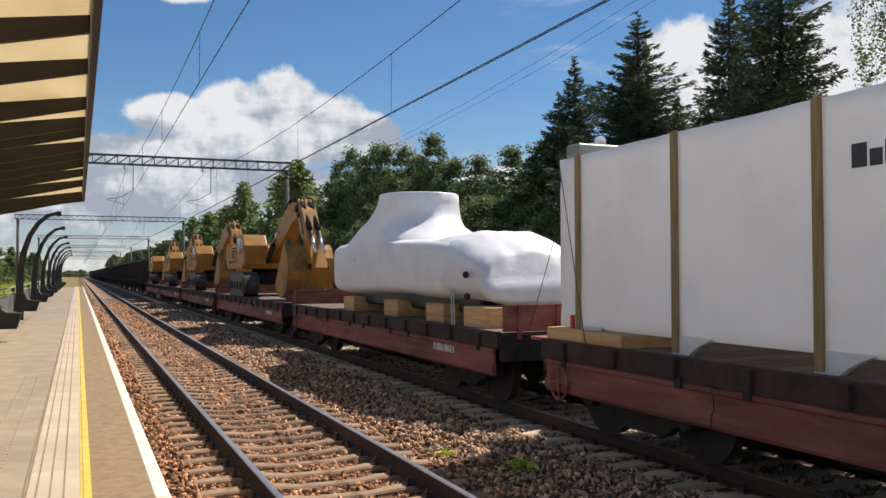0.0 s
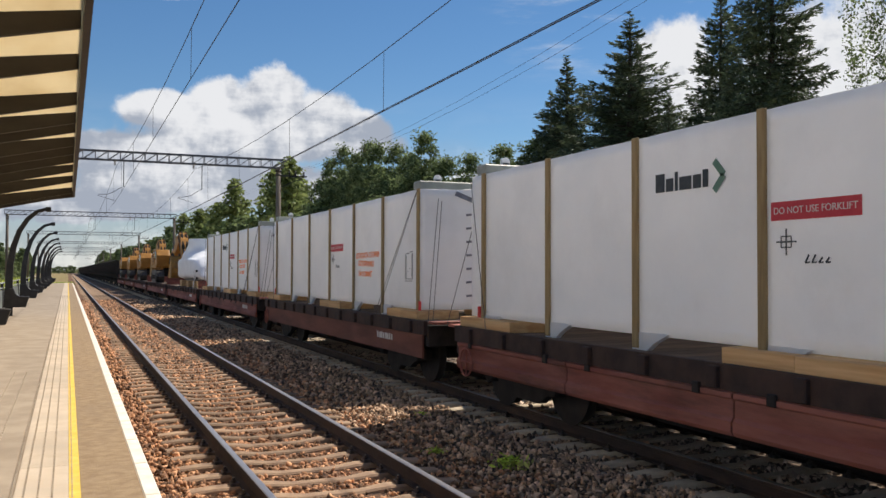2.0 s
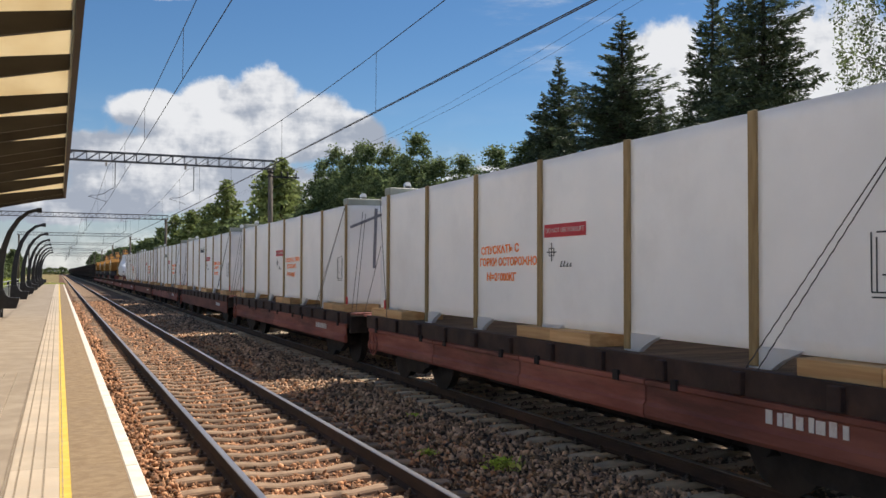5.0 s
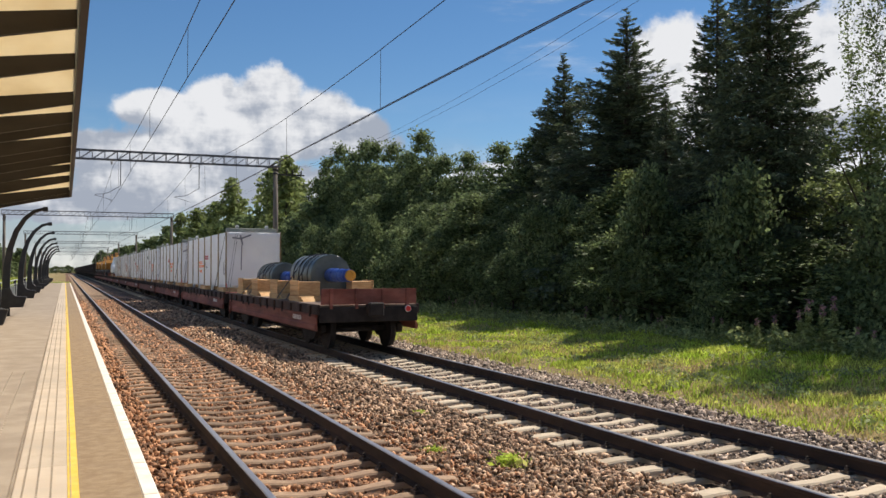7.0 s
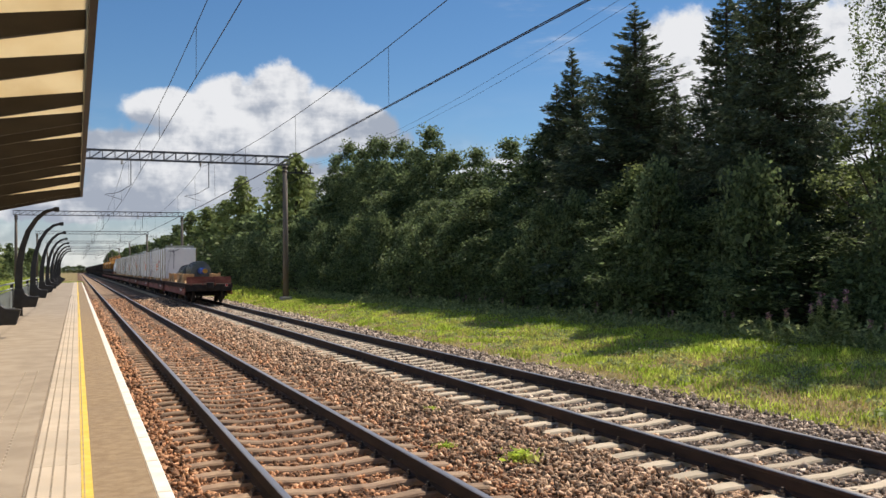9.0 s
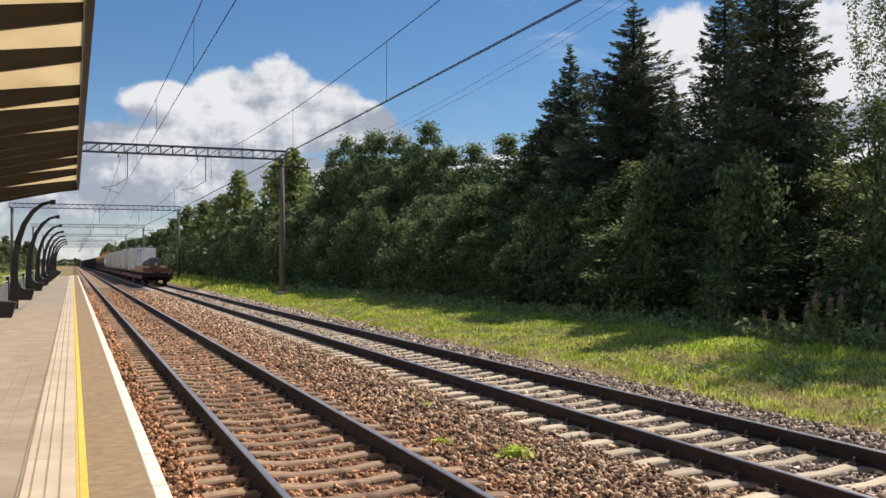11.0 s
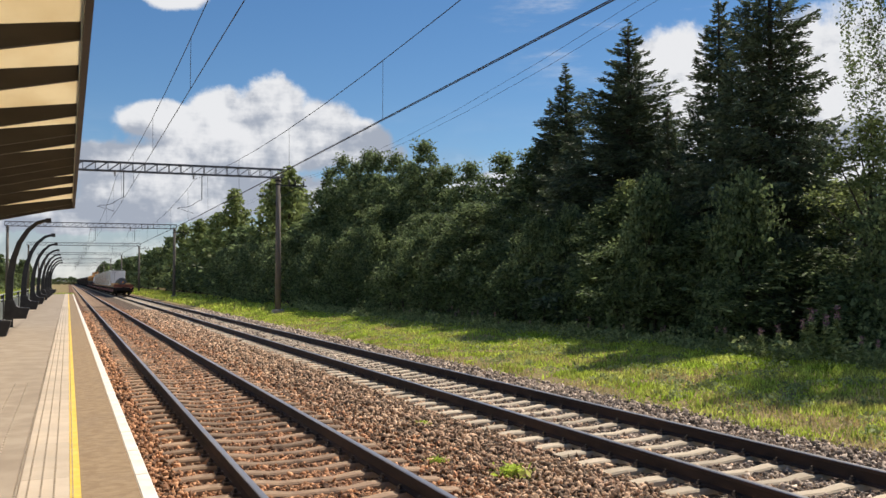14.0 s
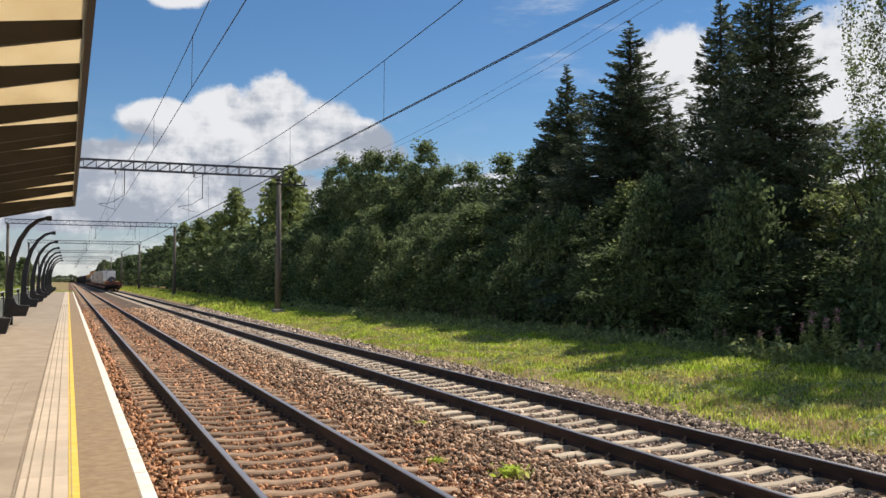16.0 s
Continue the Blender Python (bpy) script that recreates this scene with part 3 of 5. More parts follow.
                arm = [Vector((x + .5, 0, 7.0)), Vector((x + .3, 0, 6.9)), Vector((x - .1, 0, 6.62)), Vector((x - .45, 0, 6.5)), Vector((x - .8, 0, 6.48)), Vector((x - .95, 0, 6.40))]
                for p, q in zip(arm, arm[1:]):
                    tube(bm, p, q, .016, seg=6)
                tube(bm, (x - .9, 0, 6.42), (x, 0, 6.14), .012, seg=6)
                part("registration_arm", bm, M["steel_dark"], g)
                bm = bmesh.new()
                tube(bm, (x, 0, 8.54), (x, 0, 8.22), .015, seg=6)
                for k in range(3):
                    tube(bm, (x, 0, 8.5 - k * .09), (x, 0, 8.45 - k * .09), .08, .055, seg=10)
                part("insulator", bm, M["concrete"], g)
            bm = bmesh.new()
            box(bm, 12.3, 14.1, -.04, .04, 8.02, 8.10)
            tube(bm, (12.3, 0, 7.3), (13.9, 0, 8.02), .025, seg=6)
            for x in (12.95, 13.35, 13.9):
                tube(bm, (x, 0, 8.1), (x, 0, 8.4), .05, .035, seg=8)
            part("bracket", bm, M["steel_dark"], g)
            first = g
        else:
            copy_thing(first, pose(0, y, 0, 0, 0, (.35, -.3, .2)[i % 3]))


build_gantries()


def wire(name, label, pts, r, parent=None):
    cu = bpy.data.curves.new(name, "CURVE")
    cu.dimensions, cu.bevel_depth, cu.bevel_resolution = "3D", r, 1
    sp = cu.splines.new("POLY")
    sp.points.add(len(pts) - 1)
    for p, q in zip(sp.points, pts):
        p.co = (*q, 1)
    cu.materials.append(M["wire"])
    ob = new(name, cu)
    ob.parent = parent
    return tagged(ob, label)


def build_wires():
    spans = [-62.5, -3.5, 55.3, 114.5, 174.0, 233.5, 293.0, 352.0, 411.0]
    for xc, zc, zm, droop in ((2.49, 6.27, 8.25, 1.0), (7.02, 5.91, 8.25, 1.08)):
        line = thing("overhead_line", "overhead contact wire hung by droppers from a sagging messenger wire", "overhead wire", "overhead lines")
        msg, con = [], []

        def side(a, t):
            return (.3 * t - .15) * (1 if spans.index(a) % 2 else -1)

        def hang(a, b, t):
            """The messenger wire, hung a little higher from the gantry behind the platform's end."""
            extra = .22 * (1 - t) if a == -3.5 else .22 * t if b == -3.5 else 0
            return (xc + side(a, t) * .7, a + (b - a) * t, zm + extra - droop * 4 * t * (1 - t))

        for a, b in zip(spans, spans[1:]):
            for k in range(12):
                t = k / 12
                y = a + (b - a) * t
                msg.append((hang(a, b, t)))
                con.append((xc + side(a, t), y, zc))
            for t in (.06, .23, .4, .57, .74, .91):
                y = a + (b - a) * t
                bm = made(tube, (xc + side(a, t), y, zc), hang(a, b, t), .006, seg=4)
                part("dropper", bm, M["wire"], line)
        wire("messenger_wire", "", msg, .010, line)
        wire("contact_wire", "", con, .010, line)
        if xc > 5:
            wire("contact_wire", "", [(x + .05, y, z) for x, y, z in con], .010, line)
    for x in (12.95, 13.35):
        feed = thing("feeder_line", "bare feeder wire on mast brackets", "overhead wire", "feeder lines")
        pts = []
        for a, b in zip(spans, spans[1:]):
            for k in range(10):
                t = k / 10
                if a == -3.5:
                    pts.append((x - 2.8 * (1 - t), a + (b - a) * t, 9.5 - 1.08 * t - 5.8 * t * (1 - t)))
                elif b == -3.5:
                    pts.append((x - 2.8 * t, a + (b - a) * t, 8.42 + 1.08 * t - 1.2 * t * (1 - t)))
                else:
                    pts.append((x, a + (b - a) * t, 8.42 - 1.2 * t * (1 - t)))
        wire("feeder_wire", "", pts, .0045, feed)


build_wires()


# ---- trees and plants ----
def leaf_quads(pos, size, flat=0.0, aspect=1.6):
    """Folded diamond leaves at the places given, turned at random."""
    n = len(pos)
    d = rng.normal(size=(n, 3))
    d[:, 2] *= 1 - flat
    d /= np.linalg.norm(d, axis=1)[:, None]
    e = np.cross(d, rng.normal(size=(n, 3)))
    e /= np.linalg.norm(e, axis=1)[:, None]
    nn = np.cross(d, e)
    s = size[:, None]
    v = np.stack([pos - d * s * aspect / 2, pos + e * s * .5 + nn * s * .12, pos + d * s * aspect / 2, pos - e * s * .5 + nn * s * .12], 1)
    return v.reshape(-1, 3), np.arange(4 * n).reshape(n, 4)


def crown_points(n, h, r, base, blobs, lean):
    """Places of leaves on many uneven lumps that make up a crown."""
    z = base + (h - base) * rng.random(blobs) ** .8
    env = np.interp((z - base) / (h - base), [0, .12, .4, .75, 1.0], [.55, .9, 1.0, .62, .10]) * r
    a = rng.uniform(0, 6.283, blobs)
    d = env * np.sqrt(rng.random(blobs)) * 1.0
    c = np.stack([d * np.cos(a), d * np.sin(a), z], 1)
    rad = (rng.uniform(.12, .36, blobs) if blobs > 70 else rng.uniform(.16, .42, blobs)) * r * .8
    k = rng.integers(0, blobs, n)
    u = rng.normal(size=(n, 3))
    u /= np.linalg.norm(u, axis=1)[:, None]
    shell = rng.random(n) ** .35
    p = c[k] + u * (rad[k] * shell)[:, None] * (1, 1, .8)
    p += rng.normal(0, .12, p.shape)
    p[:, 2] = np.maximum(p[:, 2], .15)
    return p, c


def broad_tree(name, label, h, r, base, leaves, leaf, material, bark, blobs=34, fill=700):
    ob = thing(name, label, "tree", "trees along the line")
    p, c = crown_points(leaves, h, r, base, blobs, 0)
    size = rng.uniform(.6, 1.25, len(p)) * leaf
    inner = np.stack([rng.normal(0, .38 * r, fill), rng.normal(0, .38 * r, fill), base + (h * .86 - base) * rng.random(fill)], 1)
    inner[:, :2] *= np.interp(inner[:, 2] / h, [0, .3, .7, 1], [1, 1, .7, .2])[:, None]
    v, f = leaf_quads(np.concatenate([p, inner]), np.concatenate([size, rng.uniform(1.2, 2.0, fill) * leaf]), flat=.2)
    part("crown", fast_mesh("crown", v, f, material), None, ob)
    bm = bmesh.new()
    last = Vector((0, 0, -.3))
    for i in range(1, 6):
        q = Vector((.12 * math.sin(i * 1.7), .12 * math.cos(i * 2.3), h * .85 * i / 5))
        tube(bm, last, q, .16 * h / 10 * (1.1 - .2 * i + .2), .16 * h / 10 * (1.1 - .2 * i), 8, caps=False)
        last = q
    for i in range(0, min(16, len(c))):
        z = max(base * .7, c[i][2] * .62)
        tube(bm, (.1 * math.sin(i), .1 * math.cos(i), z), tuple(c[i]), .045 * h / 10, .012, 5, caps=False)
    part("trunk", bm, bark, ob)
    return ob


def hanging_birch():
    """A tall birch whose thin twigs hang in strands from long limbs."""
    ob = thing("birch_tree", "tall birch with hanging light twigs", "tree", "trees along the line")
    bm = bmesh.new()
    tube(bm, (0, 0, -.3), (.1, 0, 6), .16, .11, 10, caps=False)
    tube(bm, (.1, 0, 6), (0, .1, 12.6), .11, .02, 8, caps=False)
    pos = []
    for i in range(34):
        a, z = i * 2.4, 5.5 + 6.8 * (i / 34)
        ln = 2.7 * (1.25 - i / 34) ** .6 * rng.uniform(.75, 1.15)
        end = Vector((ln * math.cos(a), ln * math.sin(a), z + ln * .45))
        tube(bm, (.05, .05, z), end, .020, .005, 5, caps=False)
        for j in range(9):
            t = .35 + .65 * (j + rng.random()) / 9
            top = Vector((.05, .05, z)).lerp(end, t) + Vector(rng.normal(0, .12, 3))
            drop = rng.uniform(.7, 2.0)
            low = top + Vector((rng.normal(0, .2), rng.normal(0, .2), -drop))
            tube(bm, top, low, .006, .003, 3, caps=False)
            k = int(80 * drop)
            s = rng.random(k)
            pos.append(np.array(top) + (np.array(low) - np.array(top)) * s[:, None] + rng.normal(0, .11, (k, 3)))
    p = np.concatenate(pos)
    v, f = leaf_quads(p, rng.uniform(.04, .075, len(p)), 0, 1.4)
    part("crown", fast_mesh("crown", v, f, M["leaf"]), None, ob)
    part("trunk", bm, M["bark"], ob)
    return ob


def spruce_tree(name, label, h, r, whorls, twigs):
    """A spruce whose boughs sag, lift again at their tips and carry hanging twigs."""
    ob = thing(name, label, "tree", "spruces above the treeline")
    pos, dirs, sizes = [], [], []
    bm = bmesh.new()
    tube(bm, (0, 0, -.3), (0, 0, h * .985), .017 * h, .015, 8, caps=False)
    lobes = rng.uniform(0, 6.283, 4)
    for i in range(whorls):
        t = i / (whorls - 1)
        level = h * (.04 + .945 * t)
        k = 7 if t < .75 else 5
        for j in range(k):
            a = 6.283 * j / k + i * 2.4 + rng.normal(0, .3)
            uneven = 1 + .16 * math.sin(2 * a + lobes[0] + 5 * t) + .12 * math.sin(3 * a + lobes[1] - 9 * t) + .10 * math.sin(23 * t + lobes[2])
            le = (r * min(1.0, 1.22 * (1 - t) ** .95) * uneven + .09) * rng.uniform(.6, 1.12)
            z = level + rng.normal(0, h * .010)
            sag, lift = .50 * (1 - t) ** .6, .10 + .40 * t
            mid = Vector((le * .6 * math.cos(a), le * .6 * math.sin(a), z + le * (lift * .36 - sag * .6)))
            end = Vector((le * math.cos(a), le * math.sin(a), z + le * (lift - sag)))
            tube(bm, (0, 0, z), mid, .012 + .016 * (1 - t), .009, 4, caps=False)
            tube(bm, mid, end, .009, .003, 3, caps=False)
            m = max(6, int(twigs * (le / r) ** 1.15))
            q = rng.random(m) ** .62
            across = rng.uniform(-1, 1, m)
            w = (.30 * le * (1.12 - q) + .05) * np.sqrt(np.clip(q * 4, 0, 1))
            fall = rng.random(m) ** 2.2 * (.34 * (1 - t) + .06)
            base = np.stack([np.cos(a) * le * q, np.sin(a) * le * q, z + le * (lift * q * q - sag * q)], 1)
            off = np.stack([-np.sin(a) * across * w, np.cos(a) * across * w, -np.abs(across) * w * .25 - fall], 1)
            pos.append(base + off)
            out = np.array([np.cos(a), np.sin(a), -.35 + .9 * t]) * .42
            d = rng.normal(0, .20, (m, 3)) + out + np.stack([-np.sin(a) * across, np.cos(a) * across, -2.2 * fall], 1) * .6
            dirs.append(d)
            sizes.append(rng.uniform(.10, .24, m) * (.75 + .25 * (1 - t)))
    pos, dirs, sizes = np.concatenate(pos), np.concatenate(dirs), np.concatenate(sizes)
    dirs /= np.linalg.norm(dirs, axis=1)[:, None]
    e = np.cross(dirs, rng.normal(size=dirs.shape))
    e /= np.linalg.norm(e, axis=1)[:, None]
    s = sizes[:, None]
    v = np.stack([pos - dirs * s * .5, pos + e * s * .16, pos + dirs * s * .62, pos - e * s * .16], 1).reshape(-1, 3)
    part("crown", fast_mesh("crown", v, np.arange(len(v)).reshape(-1, 4), M["needle"]), None, ob)
    part("trunk", bm, M["bark"], ob)
    return ob


def scaled(x, y, turn, s, sz=None):
    return pose(x, y, ground_height(x), 0, 0, turn) @ Matrix.Diagonal((s, s, sz or s, 1))


def build_trees():
    near = [broad_tree("alder_tree", "dense dark green alder at the edge of the wood", 8.0, 2.7, .5, 13500, .088, M["leaf"], M["bark"], 90, 1800),
            broad_tree("alder_tree", "dense dark green alder at the edge of the wood", 8.0, 2.4, .4, 12500, .085, M["leaf"], M["bark"], 80, 1800),
            broad_tree("aspen_tree", "tall green aspen with an airy uneven crown", 12.0, 2.5, 1.2, 11000, .125, M["leaf"], M["bark"], 120, 1500)]
    bush = broad_tree("alder_bush", "low dark green bush under the trees", 3.2, 1.7, .1, 5500, .078, M["leaf"], M["bark"], 34, 500)
    light = broad_tree("birch_tree", "birch with light green leaves at the wood's edge", 8.5, 1.9, 1.8, 5200, .085, M["leaf_light"], M["bark"], 30, 60)
    far = [broad_tree("aspen_tree", "green broadleaf tree in the far treeline", 12.0, 3.4, .6, 2300, .30, M["leaf"], M["bark"], 60, 400),
           broad_tree("aspen_tree", "green broadleaf tree in the far treeline", 12.0, 3.0, .6, 2200, .30, M["leaf_light"], M["bark"], 60, 400),
           broad_tree("aspen_tree", "green broadleaf tree in the distance", 12.0, 3.2, .6, 900, .52, M["leaf"], M["bark"], 30, 120)]
    spruces = [spruce_tree("spruce_tree", "tall dark spruce rising above the broadleaf trees", 12.0, 2.5, 70, 290),
               spruce_tree("spruce_tree", "tall dark spruce rising above the broadleaf trees", 12.0, 2.75, 74, 300)]
    used = set()

    def put(ob, m):
        if ob.name in used:
            return copy_thing(ob, m)
        used.add(ob.name)
        ob.matrix_basis = m
        return ob

    # spruces: place, height
    for k, x, y, h, s in ((1, 20.2, 21.0, 13.4, 1.15), (0, 20.6, 23.8, 12.0, 1.1), (1, 20.8, 29.4, 11.1, 1.4), (0, 21.0, 34.6, 11.9, 1.25), (0, 21.2, 36.4, 10.6, 1.15), (0, 21.8, 31.2, 11.2, 1.3), (0, 20.4, 26.4, 8.6, .8),
                          (0, 22.4, 31.0, 10.9, .8), (1, 22.0, 36.0, 9.0, .7)):
        put(spruces[k], scaled(x, y, 40 * y % 360, s, h / 12))
    # front row of the wood: place, height, which kind
    rnd = random.Random(5)
    for x, y, h, k in ((19.8, 12.0, 4.2, 0), (19.9, 15.2, 4.6, 1), (19.3, 18.4, 5.4, 0), (18.8, 21.4, 6.0, 1), (18.8, 24.2, 6.6, 0), (18.7, 26.6, 7.3, 1), (18.6, 29.0, 6.6, 0),
                       (18.6, 31.6, 7.6, 1), (18.3, 34.2, 7.5, 0), (18.2, 37.2, 7.9, 1), (18.0, 40.4, 8.2, 0), (17.9, 43.6, 7.9, 1), (17.8, 47.0, 8.6, 0), (17.7, 50.6, 9.3, 1),
                       (17.6, 54.6, 9.0, 0), (17.6, 59.0, 9.6, 1), (17.6, 64.0, 9.6, 0)):
        put(near[k], scaled(x + .7 * math.sin(y * 2.3), y, rnd.uniform(0, 360), .92 + .2 * rnd.random(), h * (1 + .17 * math.sin(y * 1.9)) / 7.5))
    for x, y, h in ((20.2, 50.0, 10.3), (20.2, 55.2, 11.9), (20.0, 58.5, 12.5), (20.6, 62.5, 13.3), (20.2, 67.5, 13.6), (20.6, 73.0, 13.2), (20.4, 64.8, 12.6), (21.0, 45.0, 9.8), (20.8, 40.5, 9.7), (20.4, 36.6, 9.3), (20.6, 47.5, 9.9), (20.2, 52.6, 10.9)):
        put(near[2], scaled(x, y, rnd.uniform(0, 360), .98, h / 12))
    for x, y, h in ((22.6, 11.0, 5.0), (22.9, 15.4, 4.2), (22.6, 19.0, 4.6), (21.8, 26.0, 7.6), (21.4, 37.5, 8.0)):
        put(near[1], scaled(x, y, rnd.uniform(0, 360), 1.1, h / 8.0))
    for i in range(3, 9):
        put(near[1], scaled(25.0 + rnd.uniform(-.6, .6), 15 + 4.0 * i, rnd.uniform(0, 360), 1.2, rnd.uniform(.72, .84)))
    y = 11.5
    while y < 66:
        x = float(np.interp(y, [11, 20, 30, 50, 66], [18.2, 17.3, 16.4, 15.5, 15.6])) + rnd.uniform(-.2, .6)
        put(bush, scaled(x, y, rnd.uniform(0, 360), rnd.uniform(.6, 1.15), rnd.uniform(.4, 1.25)))
        y += rnd.uniform(1.5, 3.0)
    for x, y, h in ((19.4, 16.6, 6.0), (20.4, 14.6, 6.2), (18.9, 26.2, 7.6), (21.0, 19.0, 6.6)):
        put(light, scaled(x, y, 30 * y, 1.0, h / 8.5))
    hang = hanging_birch()
    put(hang, scaled(22.4, 15.9, 0, 1.2))
    # the depth of the wood, added below the skyline to shade the front rows
    for x, top in ((28.5, 9.0), (33.0, 10.0), (38.0, 10.8)):
        yy = 26.0 + x * .1
        while yy < 72:
            put(far[0], scaled(x + rnd.uniform(-1.2, 1.2), yy, rnd.uniform(0, 360), 1.0, top * rnd.uniform(.86, 1.0) / 12))
            yy += rnd.uniform(4.0, 5.6)
    # far treeline on the same side, and beyond the platform
    y = 68
    while y < 420:
        for off in (0, 4.2):
            h = float(np.interp(y, [68, 100, 150, 220, 420], [12.6, 12.2, 12.2, 10.7, 11.5])) * rnd.uniform(.82, 1.06)
            put(far[rnd.random() < .22] if y < 170 else far[2], scaled(18.4 + off + rnd.uniform(-.8, .8), y + off, rnd.uniform(0, 360), rnd.uniform(.9, 1.15), h / 12))
        put(bush, scaled(15.9 + rnd.uniform(-.3, .6), y, rnd.uniform(0, 360), 1.5, 1.3)) if y < 100 else None
        y += 4.4 if y < 160 else 7.5
    for i in range(46):
        yy = 34 + i * 6.2 + rnd.uniform(-2, 2)
        h = rnd.uniform(4.2, 6.6) * (1 if yy < 150 else 1.35)
        put(far[1] if yy < 140 else far[2], scaled(-9.0 - rnd.uniform(0, 5) - (3 if yy < 60 else 0), yy, rnd.uniform(0, 360), .62, h / 12))
    for i in range(16):
        put(far[2], scaled(-30 + i * 3.1 + rnd.uniform(-1, 1), 640 + rnd.uniform(-20, 20), rnd.uniform(0, 360), 1.3, rnd.uniform(.35, .55)))
    for i in range(26):
        put(far[2], scaled(14 + i * 1.4, 430 + i * 9 + rnd.uniform(-3, 3), rnd.uniform(0, 360), 1.2, rnd.uniform(.9, 1.2)))


build_trees()


def blades(n, x, y, z, h, width, name, label, material):
    """Single bent blades of grass as thin three-cornered leaves."""
    a = rng.uniform(0, 6.283, n)
    lean = rng.uniform(.1, .7, n) * h
    b = rng.uniform(0, 6.283, n)
    base = np.stack([x, y, z], 1)
    side = np.stack([np.cos(a), np.sin(a), 0 * a], 1) * width[:, None]
    tip = base + np.stack([np.cos(b) * lean, np.sin(b) * lean, h], 1)
    v = np.stack([base - side, base + side, tip], 1).reshape(-1, 3)
    tagged(new(name, fast_mesh(name, v, np.arange(3 * n).reshape(n, 3), material)), label, "grass", kind="stuff")


def build_grass():
    n = 230000
    y = 6.0 + 60 * rng.random(n) ** 1.6
    front = 9.42
    x = front + (np.interp(y, [6, 20, 60], [8.5, 7.6, 6.2])) * rng.random(n) ** .85
    patch = np.array([noise.noise((px * .9, py * .7, 3.0)) for px, py in zip(x, y)])
    keep = rng.random(n) < np.clip(.36 + 1.9 * patch + (x - 9.9) * .26, .15, 1)
    x, y, patch = x[keep], y[keep], patch[keep]
    z = np.array([ground_height(v) for v in x])
    h = (.025 + .06 * rng.random(len(x)) + .10 * rng.random(len(x)) ** 6 + np.clip(x - 13.4, 0, 3) * .06) * np.clip(.8 + patch, .5, 1.5)
    blades(len(x), x, y, z, h, rng.uniform(.008, .020, len(x)) * (1 + y / 28), "grass", "sunlit short green grass beside the track", M["grass"])
    n = 16000
    y = 7.0 + 40 * rng.random(n) ** 1.6
    x = 9.5 + 4.6 * rng.random(n)
    dry = np.array([noise.noise((px * .8 + 9, py * .5, 1.0)) for px, py in zip(x, y)]) > -.02
    x, y = x[dry], y[dry]
    z = np.array([ground_height(v) for v in x])
    blades(len(x), x, y, z, rng.uniform(.04, .16, len(x)), rng.uniform(.006, .013, len(x)) * (1 + y / 28), "dry_grass", "dry straw-coloured grass among the green", M["straw"])
    n = 2600
    y = 8.0 + 34 * rng.random(n) ** 1.5
    x = 9.9 + 5.2 * rng.random(n)
    clump = np.array([noise.noise((px * 1.3, py * 1.1, 7.0)) for px, py in zip(x, y)]) > .08
    x, y = np.repeat(x[clump], 9), np.repeat(y[clump], 9)
    p = np.stack([x + rng.normal(0, .07, len(x)), y + rng.normal(0, .07, len(x)), np.array([ground_height(v) for v in x]) + rng.random(len(x)) * .15], 1)
    v, f = leaf_quads(p, rng.uniform(.025, .06, len(x)), .2, 1.8)
    tagged(new("low_herbs", fast_mesh("low_herbs", v, f, M["weed"])), "low broad-leaved herbs in the grass", "plants", kind="stuff")
    n = 9000
    y = 60 + 190 * rng.random(n) ** 1.3
    x = 9.9 + 6.5 * rng.random(n)
    z = np.array([ground_height(v) for v in x])
    blades(n, x, y, z, rng.uniform(.12, .35, n), rng.uniform(.06, .14, n), "far_grass", "grass verge running on beside the line", M["grass"])
    n = 9000
    y = 40 + 140 * rng.random(n)
    x = -2.8 - 7 * rng.random(n)
    blades(n, x, y, np.full(n, -.3), rng.uniform(.3, 1.3, n), rng.uniform(.03, .10, n), "rough_grass", "tall rough grass behind the platform fence", M["grass"])
    n = 2500
    y = 109.5 + 22 * rng.random(n)
    x = -2.5 + 3.0 * rng.random(n)
    blades(n, x, y, np.full(n, -.32), rng.uniform(.3, .9, n), rng.uniform(.03, .10, n), "rough_grass", "tall rough grass beyond the end of the platform", M["grass"])
    # weeds at the foot of the wood
    n = 26000
    y = 11 + 50 * rng.random(n) ** 1.3
    x = np.interp(y, [11, 20, 30, 60], [16.2, 15.9, 15.3, 14.6]) + rng.normal(0, .5, n)
    z = np.array([ground_height(v) for v in x])
    tall = np.array([.35 + .6 * max(0, noise.noise((px, py * .8, 5))) for px, py in zip(x, y)])
    p = np.stack([x, y, z + rng.random(n) ** 1.3 * tall], 1)
    v, f = leaf_quads(p, rng.uniform(.03, .085, n), .1, 2.4)
    tagged(new("undergrowth", fast_mesh("undergrowth", v, f, M["weed"])), "tangled weeds at the foot of the wood", "plants", kind="stuff")
    # single tall weeds
    rnd = random.Random(3)
    plant = thing("fireweed", "tall leafy fireweed with a faded pink flower spike", "plant", "tall weeds on the verge")
    k = 260
    s = rng.random(k)
    p = np.stack([rng.normal(0, .085, k) * (1.15 - s), rng.normal(0, .085, k) * (1.15 - s), .1 + .9 * s], 1)
    v, f = leaf_quads(p, rng.uniform(.035, .07, k), .1, 3.0)
    part("leaves", fast_mesh("leaves", v, f, M["weed"]), None, plant)
    p = np.stack([rng.normal(0, .03, 50), rng.normal(0, .03, 50), 1.0 + .3 * rng.random(50)], 1)
    v, f = leaf_quads(p, rng.uniform(.03, .06, 50), 0, 1.2)
